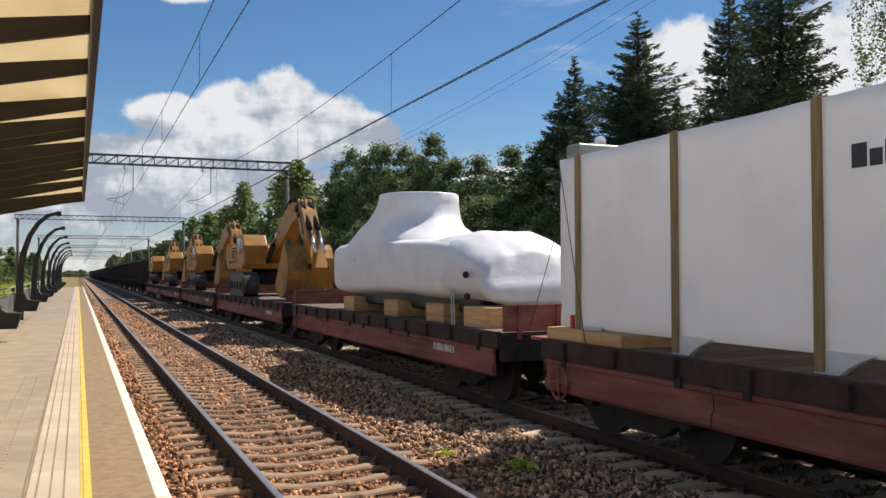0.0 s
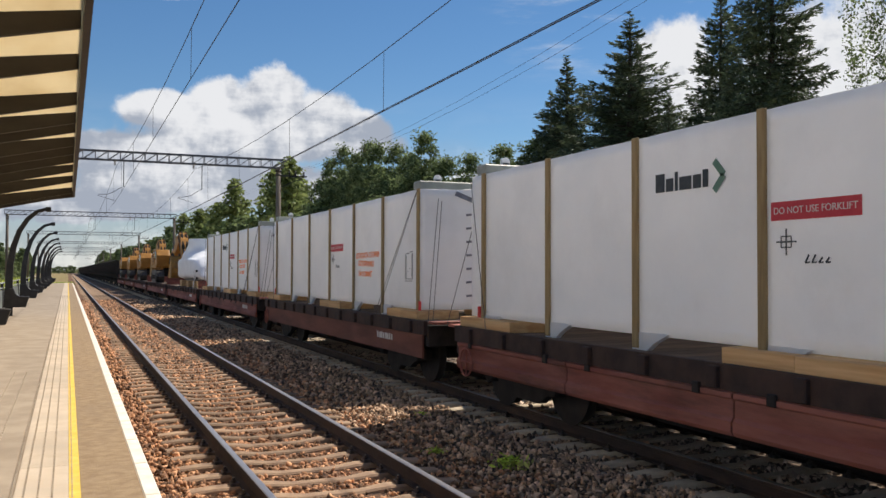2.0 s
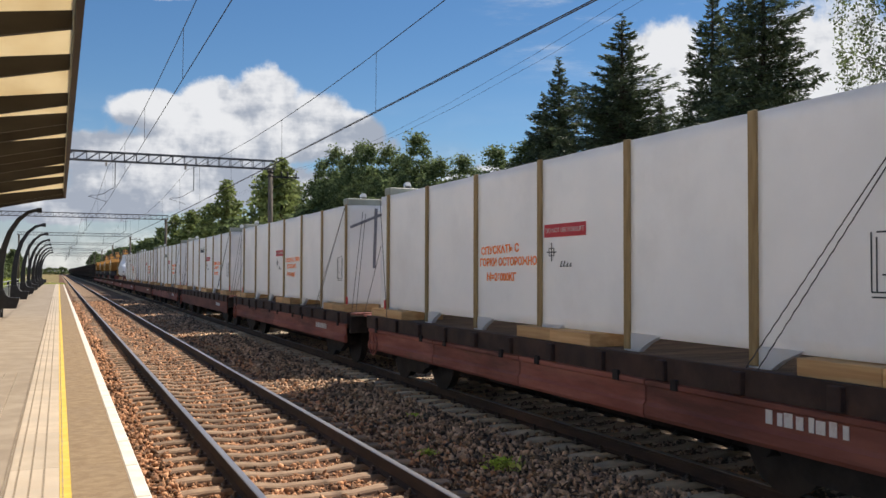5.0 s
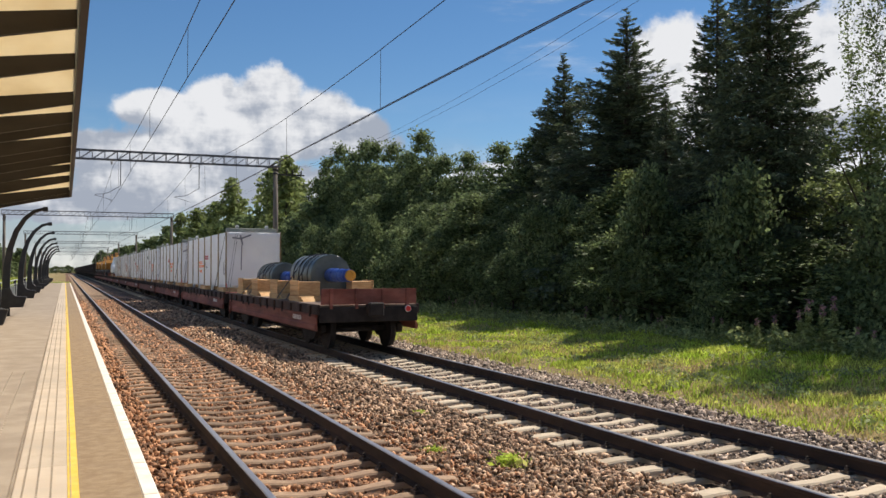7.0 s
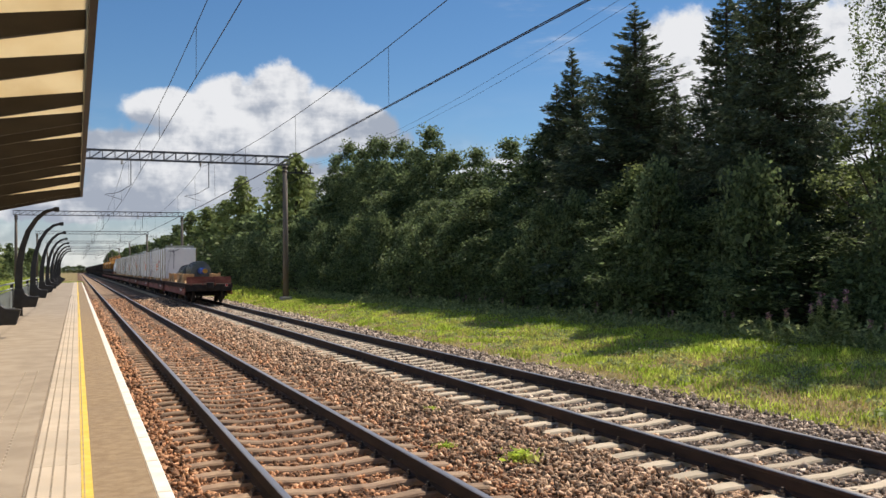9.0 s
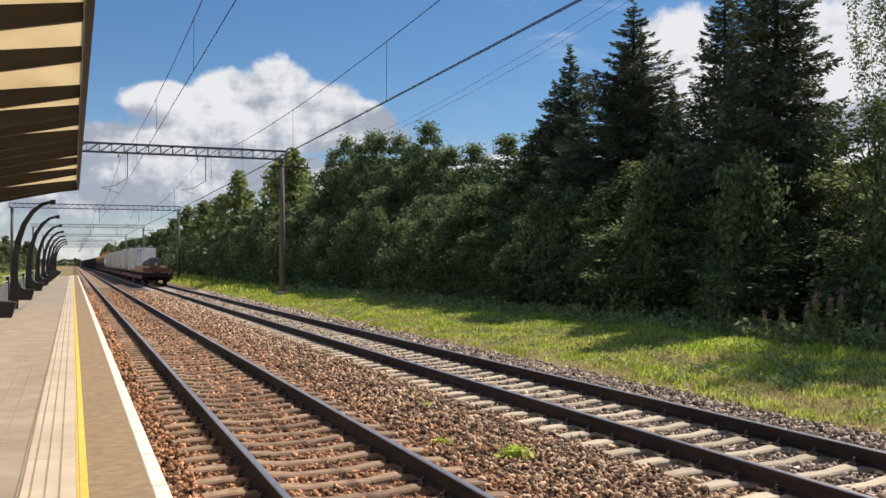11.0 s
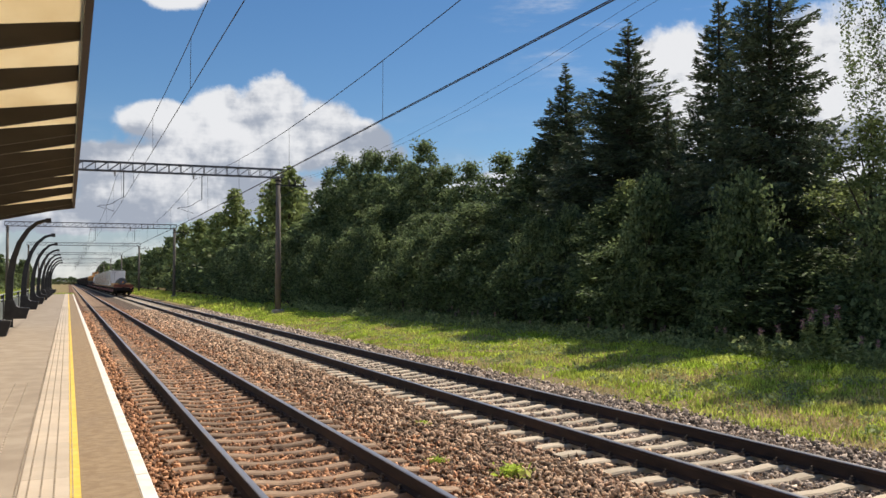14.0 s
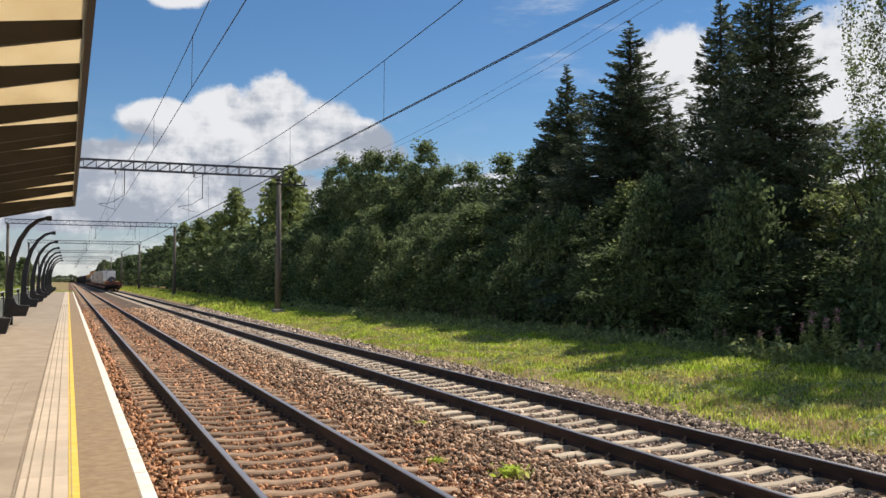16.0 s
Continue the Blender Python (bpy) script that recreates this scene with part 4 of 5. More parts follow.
    part("flower_spike", fast_mesh("flower_spike", v, f, M["bloom"]), None, plant)
    part("stem", made(tube, (0, 0, -.05), (0, 0, 1.2), .012, .005, 5), M["weed"], plant)
    spots = [(15.2, 14.7, 1.0), (15.35, 15.1, .8), (15.1, 15.6, .7), (15.3, 14.1, 1.05), (15.4, 14.5, .9), (15.0, 13.2, .6), (15.3, 16.4, .6), (15.7, 18.4, .55), (15.4, 20.2, .5), (15.0, 23.5, .45)]
    spots += [(15.2 + rnd.uniform(-.5, .7), rnd.uniform(12, 40), rnd.uniform(.3, .6)) for _ in range(26)]
    for i, (x, y, s) in enumerate(spots):
        m = scaled(x, y, i * 77, s * 1.1, s)
        if i:
            copy_thing(plant, m)
        else:
            plant.matrix_basis = m
    tuft = thing("weed_tuft", "small bright green weed growing in the ballast", "plant", "weeds in the ballast")
    n = 150
    p = np.stack([rng.normal(0, .09, n), rng.normal(0, .12, n), rng.random(n) * .11], 1)
    v, f = leaf_quads(p, rng.uniform(.02, .05, n), .3, 2.6)
    part("leaves", fast_mesh("leaves", v, f, M["grass"]), None, tuft)
    tuft.matrix_basis = pose(4.63, 8.86, -.21)
    copy_thing(tuft, pose(4.15, 9.9, -.21, 0, 0, 80) @ Matrix.Scale(.5, 4))
    copy_thing(tuft, pose(5.0, 12.5, -.21, 0, 0, 200) @ Matrix.Scale(.5, 4))


build_grass()


# ---- the train ----
# place of the rear end of the last wagon's side boards along the line, in metres
TRAIN = ((0, -90.18), (1.5, -66.40), (2.5, -50.42), (3.5, -34.42), (4, -26.45), (6.5, 12.95), (7, 20.75), (8, 36.25), (9, 51.6), (11.5, 89.9), (12.5, 105.2), (14, 128.2), (15, 143.5), (16, 158.8))
WAGON = 14.62
XT = 7.02
DECK = 1.13
moving = []


def ride(ob, k):
    """Let a thing ride at the wagon number k counted from the tail."""
    moving.append((ob, -1.25 + WAGON * k))
    return ob


def wheel(bm, x, y):
    tube(bm, (x - .065, y, .475), (x + .065, y, .475), .475, seg=20)
    tube(bm, (x - .085, y, .475), (x - .065, y, .475), .50, seg=20)
    tube(bm, (x + .065, y, .475), (x + .09, y, .475), .16, seg=10)


def flatcar(k, plain=False, boards=(), start=.66):
    """A flat wagon, its rear coupling plane at y = 0, its middle line at x = 0."""
    car = thing("flat_wagon", "brown flat railway wagon with plain side sills and sooty bogies" if plain else "brown flat railway wagon with folded red drop sides and sooty bogies",
                "railway wagon", "wagons of the freight train")
    a, b = start, WAGON - .66
    bm = bmesh.new()
    box(bm, -.22, -.08, a, b, .72, DECK - .06)
    box(bm, .08, .22, a, b, .72, DECK - .06)
    for i in range(9):
        y = a + .3 + (b - a - .6) * i / 8
        box(bm, -1.2, 1.2, y - .06, y + .06, .86, DECK - .06)
    part("underframe", bm, M["wagon_dark"], car)
    bm = bmesh.new()
    prism(bm, [(a + 2.9, .74), (a + 4.0, .30), (b - 4.0, .30), (b - 2.9, .74)], "x", -.26, .26)
    part("centre_beam", bm, M["wagon_dark"], car)
    part("brake_cylinder", made(tube, (-.75, WAGON / 2 - .6, .50), (-.75, WAGON / 2 + .3, .50), .19, seg=14), M["wagon_dark"], car)
    part("air_tank", made(tube, (-.70, WAGON / 2 + 1.0, .48), (-.70, WAGON / 2 + 2.2, .48), .2, seg=14), M["wagon_dark"], car)
    n = 44
    st = (b - a) / n
    me = mesh_of(block(-1.30, 1.30, .006, st - .006, DECK - .055, DECK, .004), "deck_plank", M["deck"])
    for i in range(n):
        part("deck_plank", me, None, car).location = (0, a + i * st, 0)
    for s in (-1, 1):
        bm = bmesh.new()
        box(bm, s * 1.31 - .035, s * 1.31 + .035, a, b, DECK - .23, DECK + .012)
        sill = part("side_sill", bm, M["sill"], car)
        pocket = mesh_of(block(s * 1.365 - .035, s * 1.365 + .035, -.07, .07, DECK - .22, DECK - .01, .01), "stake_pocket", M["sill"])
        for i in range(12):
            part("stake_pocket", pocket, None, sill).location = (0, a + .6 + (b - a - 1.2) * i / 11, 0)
        if plain:
            bm = block(s * 1.31 - .02, s * 1.31 + .02, a + .1, b - .1, DECK - .645, DECK - .235, .006)
            side = part("side_plate", bm, M["wagon_brown"], car)
        else:
            cuts = (a + .12, a + 4.2, WAGON / 2 + .3, b - 3.4, b - .12)
            for y0, y1 in zip(cuts, cuts[1:]):
                bm = bmesh.new()
                out = [(0, 0), (.026, -.012), (.026, -.055), (.004, -.075), (.004, -.235), (.034, -.275), (.034, -.37), (.012, -.41), (-.03, -.41), (-.03, 0)]
                prism(bm, [(s * (1.33 + u), DECK - .235 + v) for u, v in out], "y", y0 + .012, y1 - .012)
                side = part("drop_side", bm, M["wagon_red"], car, "folded red drop side")
                for yy in (y0 + .5, y1 - .5):
                    part("hinge", block(s * 1.36 - .02, s * 1.36 + .02, yy - .05, yy + .05, DECK - .30, DECK - .19, .006), M["wagon_dark"], side)
        bm = bmesh.new()
        z0 = DECK - .38
        y = b - 2.0 if s > 0 else a + 1.6
        for i in range(9):
            if i == 8:
                continue
            yy = y + i * .115 - (.5 if s > 0 else 0)
            box(bm, s * 1.342 - .004, s * 1.342 + .004, yy, yy + .055 + .02 * (i % 3), z0 - .05, z0 + .06 + .012 * (i % 2))
        part("stencil_marking", bm, M["white_print"], car, "white stencilled marking bars")
    for y in (a, b):
        s = -1 if y == a else 1
        bm = bmesh.new()
        box(bm, -1.28, 1.28, y - .06, y + .06, .70, DECK - .06)
        soften(bm, .01, 1)
        part("end_beam", bm, M["wagon_dark"], car)
        bm = bmesh.new()
        box(bm, -.11, .11, y, y + s * .45, .92, 1.14)
        box(bm, -.19, .19, y + s * .42, y + s * .62, .86, 1.20)
        soften(bm, .03, 1)
        part("coupler", bm, M["wagon_dark"], car)
        up = ("rear" in boards and s < 0) or ("front" in boards and s > 0)
        bm = bmesh.new()
        if up:
            box(bm, -1.25, 1.25, y + s * .02 - .03, y + s * .02 + .03, DECK + .01, DECK + .40)
        else:
            box(bm, -1.27, 1.27, y + s * .05, y + s * .42, DECK - .03, DECK + .012)
        board = part("end_board", bm, M["wagon_red"], car, "raised red end board" if up else "lowered red end board")
        for x in (-1.0, -.35, .35, 1.0) if up else ():
            part("board_post", block(x - .04, x + .04, y + s * .07 - .02, y + s * .07 + .02, DECK - .1, DECK + .41, .005), M["wagon_red"], board)
    bm = bmesh.new()
    yw, zw = b - .55, .62
    for i in range(16):
        p, q = 2 * math.pi * i / 16, 2 * math.pi * (i + 1) / 16
        tube(bm, (-1.40, yw + .21 * math.cos(p), zw + .21 * math.sin(p)), (-1.40, yw + .21 * math.cos(q), zw + .21 * math.sin(q)), .018, seg=6)
        if i % 4 == 0:
            tube(bm, (-1.39, yw, zw), (-1.40, yw + .21 * math.cos(p), zw + .21 * math.sin(p)), .014, seg=5)
    tube(bm, (-1.41, yw, zw), (-1.1, yw, zw), .025, seg=8)
    part("handbrake_wheel", bm, M["wagon_red"], car, "red spoked handbrake wheel")
    for yc in (a + 1.79, WAGON / 2 + 4.86):
        bm = bmesh.new()
        for s in (-1, 1):
            out = [(-1.25, .42), (-1.25, .60), (-.55, .74), (.55, .74), (1.25, .60), (1.25, .42), (.8, .40), (.45, .20), (-.45, .20), (-.8, .40)]
            prism(bm, [(yc + u, v) for u, v in out], "x", s * 1.02 - .06, s * 1.02 + .06)
            for dy in (-.925, .925):
                tube(bm, (s * .98, yc + dy, .475), (s * 1.17, yc + dy, .475), .13, seg=10)
        box(bm, -1.05, 1.05, yc - .2, yc + .2, .45, .72)
        bogie = part("bogie", bm, M["wagon_dark"], car, "sooty cast bogie")
        for dy in (-.925, .925):
            for s in (-1, 1):
                bw = made(wheel, s * .80, yc + dy)
                part("wheel", bw, (M["wagon_dark"],), bogie)
            part("axle", made(tube, (-.8, yc + dy, .475), (.8, yc + dy, .475), .08, seg=10), M["wagon_dark"], bogie)
    return car


def stroke(bm, pts, w, x, t=.004):
    """A broad line on a wall that faces -x, through (y, z) places."""
    for (y0, z0), (y1, z1) in zip(pts, pts[1:]):
        d = Vector((y1 - y0, z1 - z0))
        if d.length < 1e-6:
            continue
        nrm = Vector((-d.y, d.x)).normalized() * w / 2
        prism(bm, [(y0 + nrm.x, z0 + nrm.y), (y1 + nrm.x, z1 + nrm.y), (y1 - nrm.x, z1 - nrm.y), (y0 - nrm.x, z0 - nrm.y)], "x", x - t, x)


def lettering(words, size, material="white_print", bold=0.0):
    cu = bpy.data.curves.new("lettering", "FONT")
    cu.body, cu.size, cu.extrude, cu.align_x, cu.align_y = words, size, .001, "CENTER", "CENTER"
    cu.offset = bold
    cu.materials.append(M[material])
    return new("lettering", cu)


def crate(style, rnd):
    """A long machine part wrapped in white sheeting on timber bearers, lashed to its wagon."""
    c = thing("wrapped_crate", "long white-wrapped crate with brown battens, lashed on timber bearers", "crate", "wrapped crates on the wagons")
    x0, x1, y0, y1, z0, z1 = -1.07, 1.07, 1.50, 13.90, DECK + .17, 3.52
    ys = [1.56 + 1.976 * i for i in range(7)]
    tip, far = (0.0, 0.0) if style == "last" else (.24, .34)
    # sheeting: a slightly billowed shell
    nu, nv = 48, 16
    bm = bmesh.new()
    wig = rnd.uniform(0, 50)

    def sheet(fn, mu, mv):
        g = [[bm.verts.new(fn(i / mu, j / mv)) for j in range(mv + 1)] for i in range(mu + 1)]
        for i in range(mu):
            for j in range(mv):
                bm.faces.new((g[i][j], g[i + 1][j], g[i + 1][j + 1], g[i][j + 1])).smooth = True

    def bil(a, b, s):
        return .012 * noise.noise((a * .8 + wig, b * 1.4, s)) + .006 * noise.noise((a * 3 + wig, b * 4, s))

    for s, x in ((-1, x0), (1, x1)):
        sheet(lambda u, v: (x + s * (bil(y0 + u * (y1 - y0), z0 + v * (z1 - z0), s) - .012 * abs(math.cos(u * 6 * math.pi)) ** 6), y0 + (far if s > 0 else 0) + u * (y1 - y0 - (far if s > 0 else 0)), z0 + v * (z1 - z0)), nu, nv)

    def rear(u):
        """How the rear end runs across the crate: out to a ridge past the middle, then back."""
        return y0 - tip * u / .56 if u < .56 else y0 - tip + (tip + far) * (u - .56) / .44

    for s, y in ((-1, y0), (1, y1)):
        sheet(lambda u, v: (x0 + u * (x1 - x0), (rear(u) if s < 0 else y) + s * 2.4 * bil(u * 2 + 9, z0 + v * (z1 - z0), s), z0 + v * (z1 - z0)), 25, nv)
    for z in (z0, z1):
        sheet(lambda u, v: (x0 + u * (x1 - x0), rear(u) + v * (y1 - rear(u)), z + (.02 * math.sin(u * math.pi) + bil(u * 2, v * 12, 3) if z == z1 else 0)), 25, nu)
    bmesh.ops.remove_doubles(bm, verts=bm.verts, dist=.022)
    part("sheeting", bm, M["wrap"], c, "white plastic sheeting")
    flare = [(-.20, DECK), (.07, DECK), (.07, z0 + .03), (-.58, z0 + .03), (-.44, z0 - .03), (-.33, z0 - .08)]
    foot = mesh_of(made(prism, flare, "x", x0 - .024, x0 + .05), "foot", M["wrap"])
    foot2 = mesh_of(made(prism, flare, "x", x1 - .05, x1 + .024), "foot", M["wrap"])
    bat = mesh_of(block(x0 - .045, x0 - .012, -.055, .055, DECK + .02, z1 + .01, .006), "batten", M["batten"])
    bat2 = mesh_of(block(x1 + .012, x1 + .045, -.055, .055, DECK + .02, z1 + .01, .006), "batten", M["batten"])
    for i, y in enumerate(ys):
        part("batten", bat, None, c).location = (0, y, 0)
        part("batten", bat2, None, c).location = (0, y, 0)
        for f in (foot, foot2):
            if i:
                part("foot", f, None, c).location = (0, y, 0)
    for ya, yb in ((1.15, 2.9), (6.0, 7.9), (12.2, 14.0)):
        for yy0, yy1, w in ((ya, (ya + yb) / 2 - .02, 0.0), ((ya + yb) / 2 + .02, yb, .05)):
            for e in (-1, 1):
                bm = block(min(e * .45, e * (1.28 - w)), max(e * .45, e * (1.28 - w)), yy0, yy1, DECK, z0 - .012, .008)
                part("timber_bearer", bm, M["wood"], c, "sawn timber bearer")
    for y in (1.45, 13.55):
        bm = block(x0 - .05, x0 - .02, y - .035, y + .035, DECK + .10, DECK + .33, .004)
        part("red_tag", bm, M["red_tag"], c)
    # red caution label with its words
    shift = 1.06 if style == "forward" else -.10
    yl, yr, zl = ys[3] + shift, ys[3] + shift - 1.0, 2.56
    lab = part("label", block(x0 - .018, x0 - .012, yr, yl, zl - .085, zl + .085), M["label_red"], c, "red caution label")
    tx = lettering("DO NOT USE FORKLIFT", .088)
    tx.parent = lab
    tx.matrix_basis = pose(x0 - .0195, (yl + yr) / 2, zl, 90, 0, -90)
    tagged(tx, "white words on the label")
    # maker's mark: plain shapes
    yy = ys[4] - .36
    if style in ("marked", "laddered"):
        for w, h in ((.15, .20), (.12, .14), (.045, .20), (.19, .14), (.12, .14), (.08, .18)):
            part("maker_mark", block(x0 - .018, x0 - .012, yy - w, yy, 2.87, 2.87 + h), M["mark"], c, "dark printed mark")
            yy -= w + .03
        bm = bmesh.new()
        stroke(bm, [(yy - .06, 3.12), (yy - .20, 2.97), (yy - .06, 2.82)], .075, x0 - .012)
        part("maker_arrow", bm, M["mark_green"], c)
    bm = bmesh.new()
    yc, zc = yl - .18, 2.28
    stroke(bm, [(yc - .12, zc), (yc + .12, zc)], .014, x0 - .012)
    stroke(bm, [(yc, zc - .12), (yc, zc + .12)], .014, x0 - .013)
    stroke(bm, [(yc - .06, zc - .05), (yc + .06, zc - .05), (yc + .06, zc + .05), (yc - .06, zc + .05), (yc - .06, zc - .05)], .010, x0 - .014)
    part("centre_mark", bm, M["mark"], c)
    bm = bmesh.new()
    for j in range(4):
        stroke(bm, [(yc - .22 - j * .075, zc - .19), (yc - .26 - j * .075, zc - .19 + (.07 if j < 2 else .045))], .016, x0 - .012)
        stroke(bm, [(yc - .22 - j * .075, zc - .19), (yc - .27 - j * .075, zc - .185)], .012, x0 - .012)
    part("pen_note", bm, M["mark"], c, "small handwritten marks")
    # sprayed handling words
    lines = ("СПУСКАТЬ С", "ГОРКИ ОСТОРОЖНО", "М=26000КГ") if style == "last" else ("СПУСКАТЬ С ГОРКИ", "ОСТОРОЖНО", "М=26000КГ")
    for words, z, w0, w1 in zip(lines, (2.34, 2.16, 1.94), (.22, .25 if style == "last" else .45, .35), (1.35 if style == "last" else 1.72, 1.78 if style == "last" else 1.3, 1.32)):
        top = {"forward": ys[3], "last": ys[4]}.get(style, ys[2])
        tx = lettering(words, .155, "orange", .005)
        tx.name = "sprayed_text"
        tx.parent = c
        tx.matrix_basis = pose(x0 - .025, top - (w0 + w1) / 2, z, 90, 0, -90) @ pose(0, 0, 0, 0, 0, rnd.uniform(-1.5, 1.5)) @ Matrix.Diagonal(((w1 - w0) / (.094 * len(words)), 1, 1, 1))
        tagged(tx, "orange sprayed handling words")
    bm = bmesh.new()
    p, q, u, v = ys[1] - 1.28, ys[1] - 1.66, 2.34, 1.86
    for line in ([(p, u), (p, v)], [(p - .05, u - .04), (p - .05, v)], [(q, u), (q, v)], [(q + .04, u), (q + .04, v + .05)], [(p, v), (q, v)], [(p, v - .04), (q + .02, v - .04)],
                 [(p - .05, u), (p - .2, u)], [(q + .14, u + .03), (q, u + .03)], [(p - .1, 2.0), (p - .16, 2.0)], [(q + .12, 2.06), (q + .16, 2.06)]):
        stroke(bm, line, .013, x0 - .012)
    part("stencil", bm, M["mark"], c, "faint shipping stencil")
    # lashings
    for i, (p, q) in enumerate((((x0 - .05, y0 + .05, 3.5), (x0 - .22, ys[1] - .25, DECK + .02)), ((x0 - .05, y0 + .12, 3.45), (x0 - .22, ys[1] - .10, DECK + .02)),
                                ((x0 - .05, y1 - .05, 3.5), (x0 - .22, y1 - .95, DECK + .02)), ((x0 + .35, y0 - .03, 3.48), (x0 - .1, y0 - .62, DECK)),
                                ((x0 + .25, y1 + .03, 3.48), (x0 - .1, y1 + .75, DECK)), ((x0 + .42, y0 - .03, 3.48), (x0 + .0, y0 - .60, DECK)))):
        p, q = Vector(p), Vector(q)
        bm = made(tube, p, p.lerp(q, .45), .006, seg=5)
        for j in range(22):
            t = .45 + .55 * j / 22
            o = Vector((.004, 0, 0)) if j % 2 else Vector((0, .005, 0))
            tube(bm, p.lerp(q, t) - o, p.lerp(q, t + .026) + o, .0065, seg=4)
        part("lashing", bm, M["chain"], c)
    # taped seams on both ends, laid on the bent rear end
    def lay(bm, s):
        for v in bm.verts:
            v.co.y += rear((v.co.x - x0) / (x1 - x0)) - y0 if s < 0 else 0
        part("tape", bm, M["tape"], c, "grey sealing tape")

    def band(y, pts, w):
        """Strips of tape from place to place (x, z) on an end."""
        for (xa, za), (xb, zb) in zip(pts, pts[1:]):
            d = Vector((xb - xa, zb - za))
            nrm = Vector((-d.y, d.x)).normalized() * w / 2
            bm = made(prism, [(xa + nrm.x, za + nrm.y), (xb + nrm.x, zb + nrm.y), (xb - nrm.x, zb - nrm.y), (xa - nrm.x, za - nrm.y)], "y", y - .010, y + .016)
            yield bm

    for y, s in ((y0 - .014, -1), (y1 + .014, 1)):
        if style == "laddered":
            xs = x0 + .84
            lines = [([(xs - .38, 3.44), (xs - .04, 3.10), (xs, 2.2), (xs + .04, 1.75), (xs + .10, 1.32)], .10), ([(xs + .30, 3.42), (xs + .05, 3.12)], .09)]
            lines += [([(xs - .30 - .1 * (j % 3), 2.98 - j * .2), (xs, 3.02 - j * .2), (xs + .36, 2.96 - j * .2 + .05 * (j % 2))], .045) for j in range(8)]
        elif style == "unmarked":
            xs = x0 + 1.06
            lines = [([(xs - .42, 3.45), (xs - .05, 3.30), (xs, 2.2), (xs + .03, 1.40)], .08)]
            lines += [([(xs - .22, 3.05 - j * .25), (xs, 3.07 - j * .25), (xs + .26, 3.09 - j * .25)], .04) for j in range(7)]
        elif style == "forward":
            lines = [([(x0 + .05, 3.02), (x0 + .7, 3.30), (x0 + 1.2, 3.38)], .06), ([(x0 + .62, 3.45), (x0 + .58, 2.1)], .06), ([(x0 + .95, 3.40), (x0 + .98, 3.15)], .05)]
        elif style == "last":
            lines = [([(x0 + .20, 3.30), (x0 + .55, 3.26), (x0 + .95, 3.42)], .06), ([(x0 + .52, 3.40), (x0 + .62, 3.0)], .06), ([(x0 + .58, 3.0), (x0 + .56, 2.0)], .035)]
        else:
            lines = [([(x0 + .40, 3.22), (x0 + .70, 3.14), (x0 + 1.02, 3.24)], .06), ([(x0 + .62, 2.92), (x0 + .72, 3.14), (x0 + .92, 3.42)], .06), ([(x0 + .48, 3.10), (x0 + .72, 3.06)], .045)]
        for pts, w in lines:
            for bm in band(y, pts, w):
                lay(bm, s)
    # lifting frames under clear covers
    for y in (y0 + .28, y1 - .28):
        bm = block(x0 + .02, x1 - .12, y - .16, y + .16, z1 + .005, z1 + .17, .02)
        fr = part("lifting_frame", bm, M["frost"], c, "frosted plastic over a lifting frame")
        for x in (x0 + .45, x1 - .5):
            bm = made(tube, (x, y - .03, z1 + .23), (x, y + .03, z1 + .23), .075, seg=12)
            box(bm, x - .05, x + .05, y - .03, y + .03, z1 + .16, z1 + .22)
            part("lifting_eye", bm, M["wrap"], fr)
    return c


def roll_load():
    """Two dark wrapped drums with blue-sheeted shafts in timber cradles on the last wagon."""
    out = []
    for y, r, ln in ((6.15, .60, 2.5), (11.75, .50, 2.5)):
        d = thing("machine_roll", "dark wrapped machine roll with a blue-sheeted shaft in timber cradles", "machine part", "rolls on the last wagon")
        zc = DECK + .12 + r
        bm = bmesh.new()
        tube(bm, (0, y - ln / 2, zc), (0, y + ln / 2, zc), r, seg=40)
        soften(bm, .03, 2)
        part("drum", bm, M["drum"], d, "dark sheeted drum")
        for t in (-.9, -.3, .1, .75):
            part("strap", made(tube, (0, y + t, zc), (0, y + t + .05, zc), r + .012, seg=40), M["wagon_dark"], d)
        for s in (-1, 1):
            y0, y1 = y + s * ln / 2, y + s * (ln / 2 + (1.85 if s < 0 and y < 9 else 1.3))
            bm = bmesh.new()
            tube(bm, (0, y0, zc), (0, y1, zc), .20, .165, seg=20)
            for q in (.3, .6, .9):
                tube(bm, (0, y0 + (y1 - y0) * q - .02, zc), (0, y0 + (y1 - y0) * q + .02, zc), .208 - .03 * q, seg=20)
            shaft = part("shaft", bm, M["blue"], d, "shaft wrapped in blue sheet")
            bm = bmesh.new()
            tube(bm, (0, y1, zc), (0, y1 + s * .05, zc), .15, seg=16)
            for a in range(5):
                tube(bm, (.1 * math.cos(a * 1.256), y1, zc + .1 * math.sin(a * 1.256)), (.1 * math.cos(a * 1.256), y1 + s * .09, zc + .1 * math.sin(a * 1.256)), .03, seg=6)
            part("hub", bm, M["ochre"], shaft, "ochre hub face")
        for s in (-1, 1):
            yy = y + s * (ln / 2 + .05)
            for x in (-1, 1):
                part("cradle_block", block(min(x * .30, x * 1.12), max(x * .30, x * 1.12), yy - .62, yy + .50, DECK, DECK + .14, .01), M["wood"], d, "sawn timber cradle")
                part("cradle_block", block(min(x * .46, x * 1.06), max(x * .46, x * 1.06), yy - .46, yy + .40, DECK + .145, DECK + .54, .01), M["wood"], d, "sawn timber cradle")
                for j in range(3):
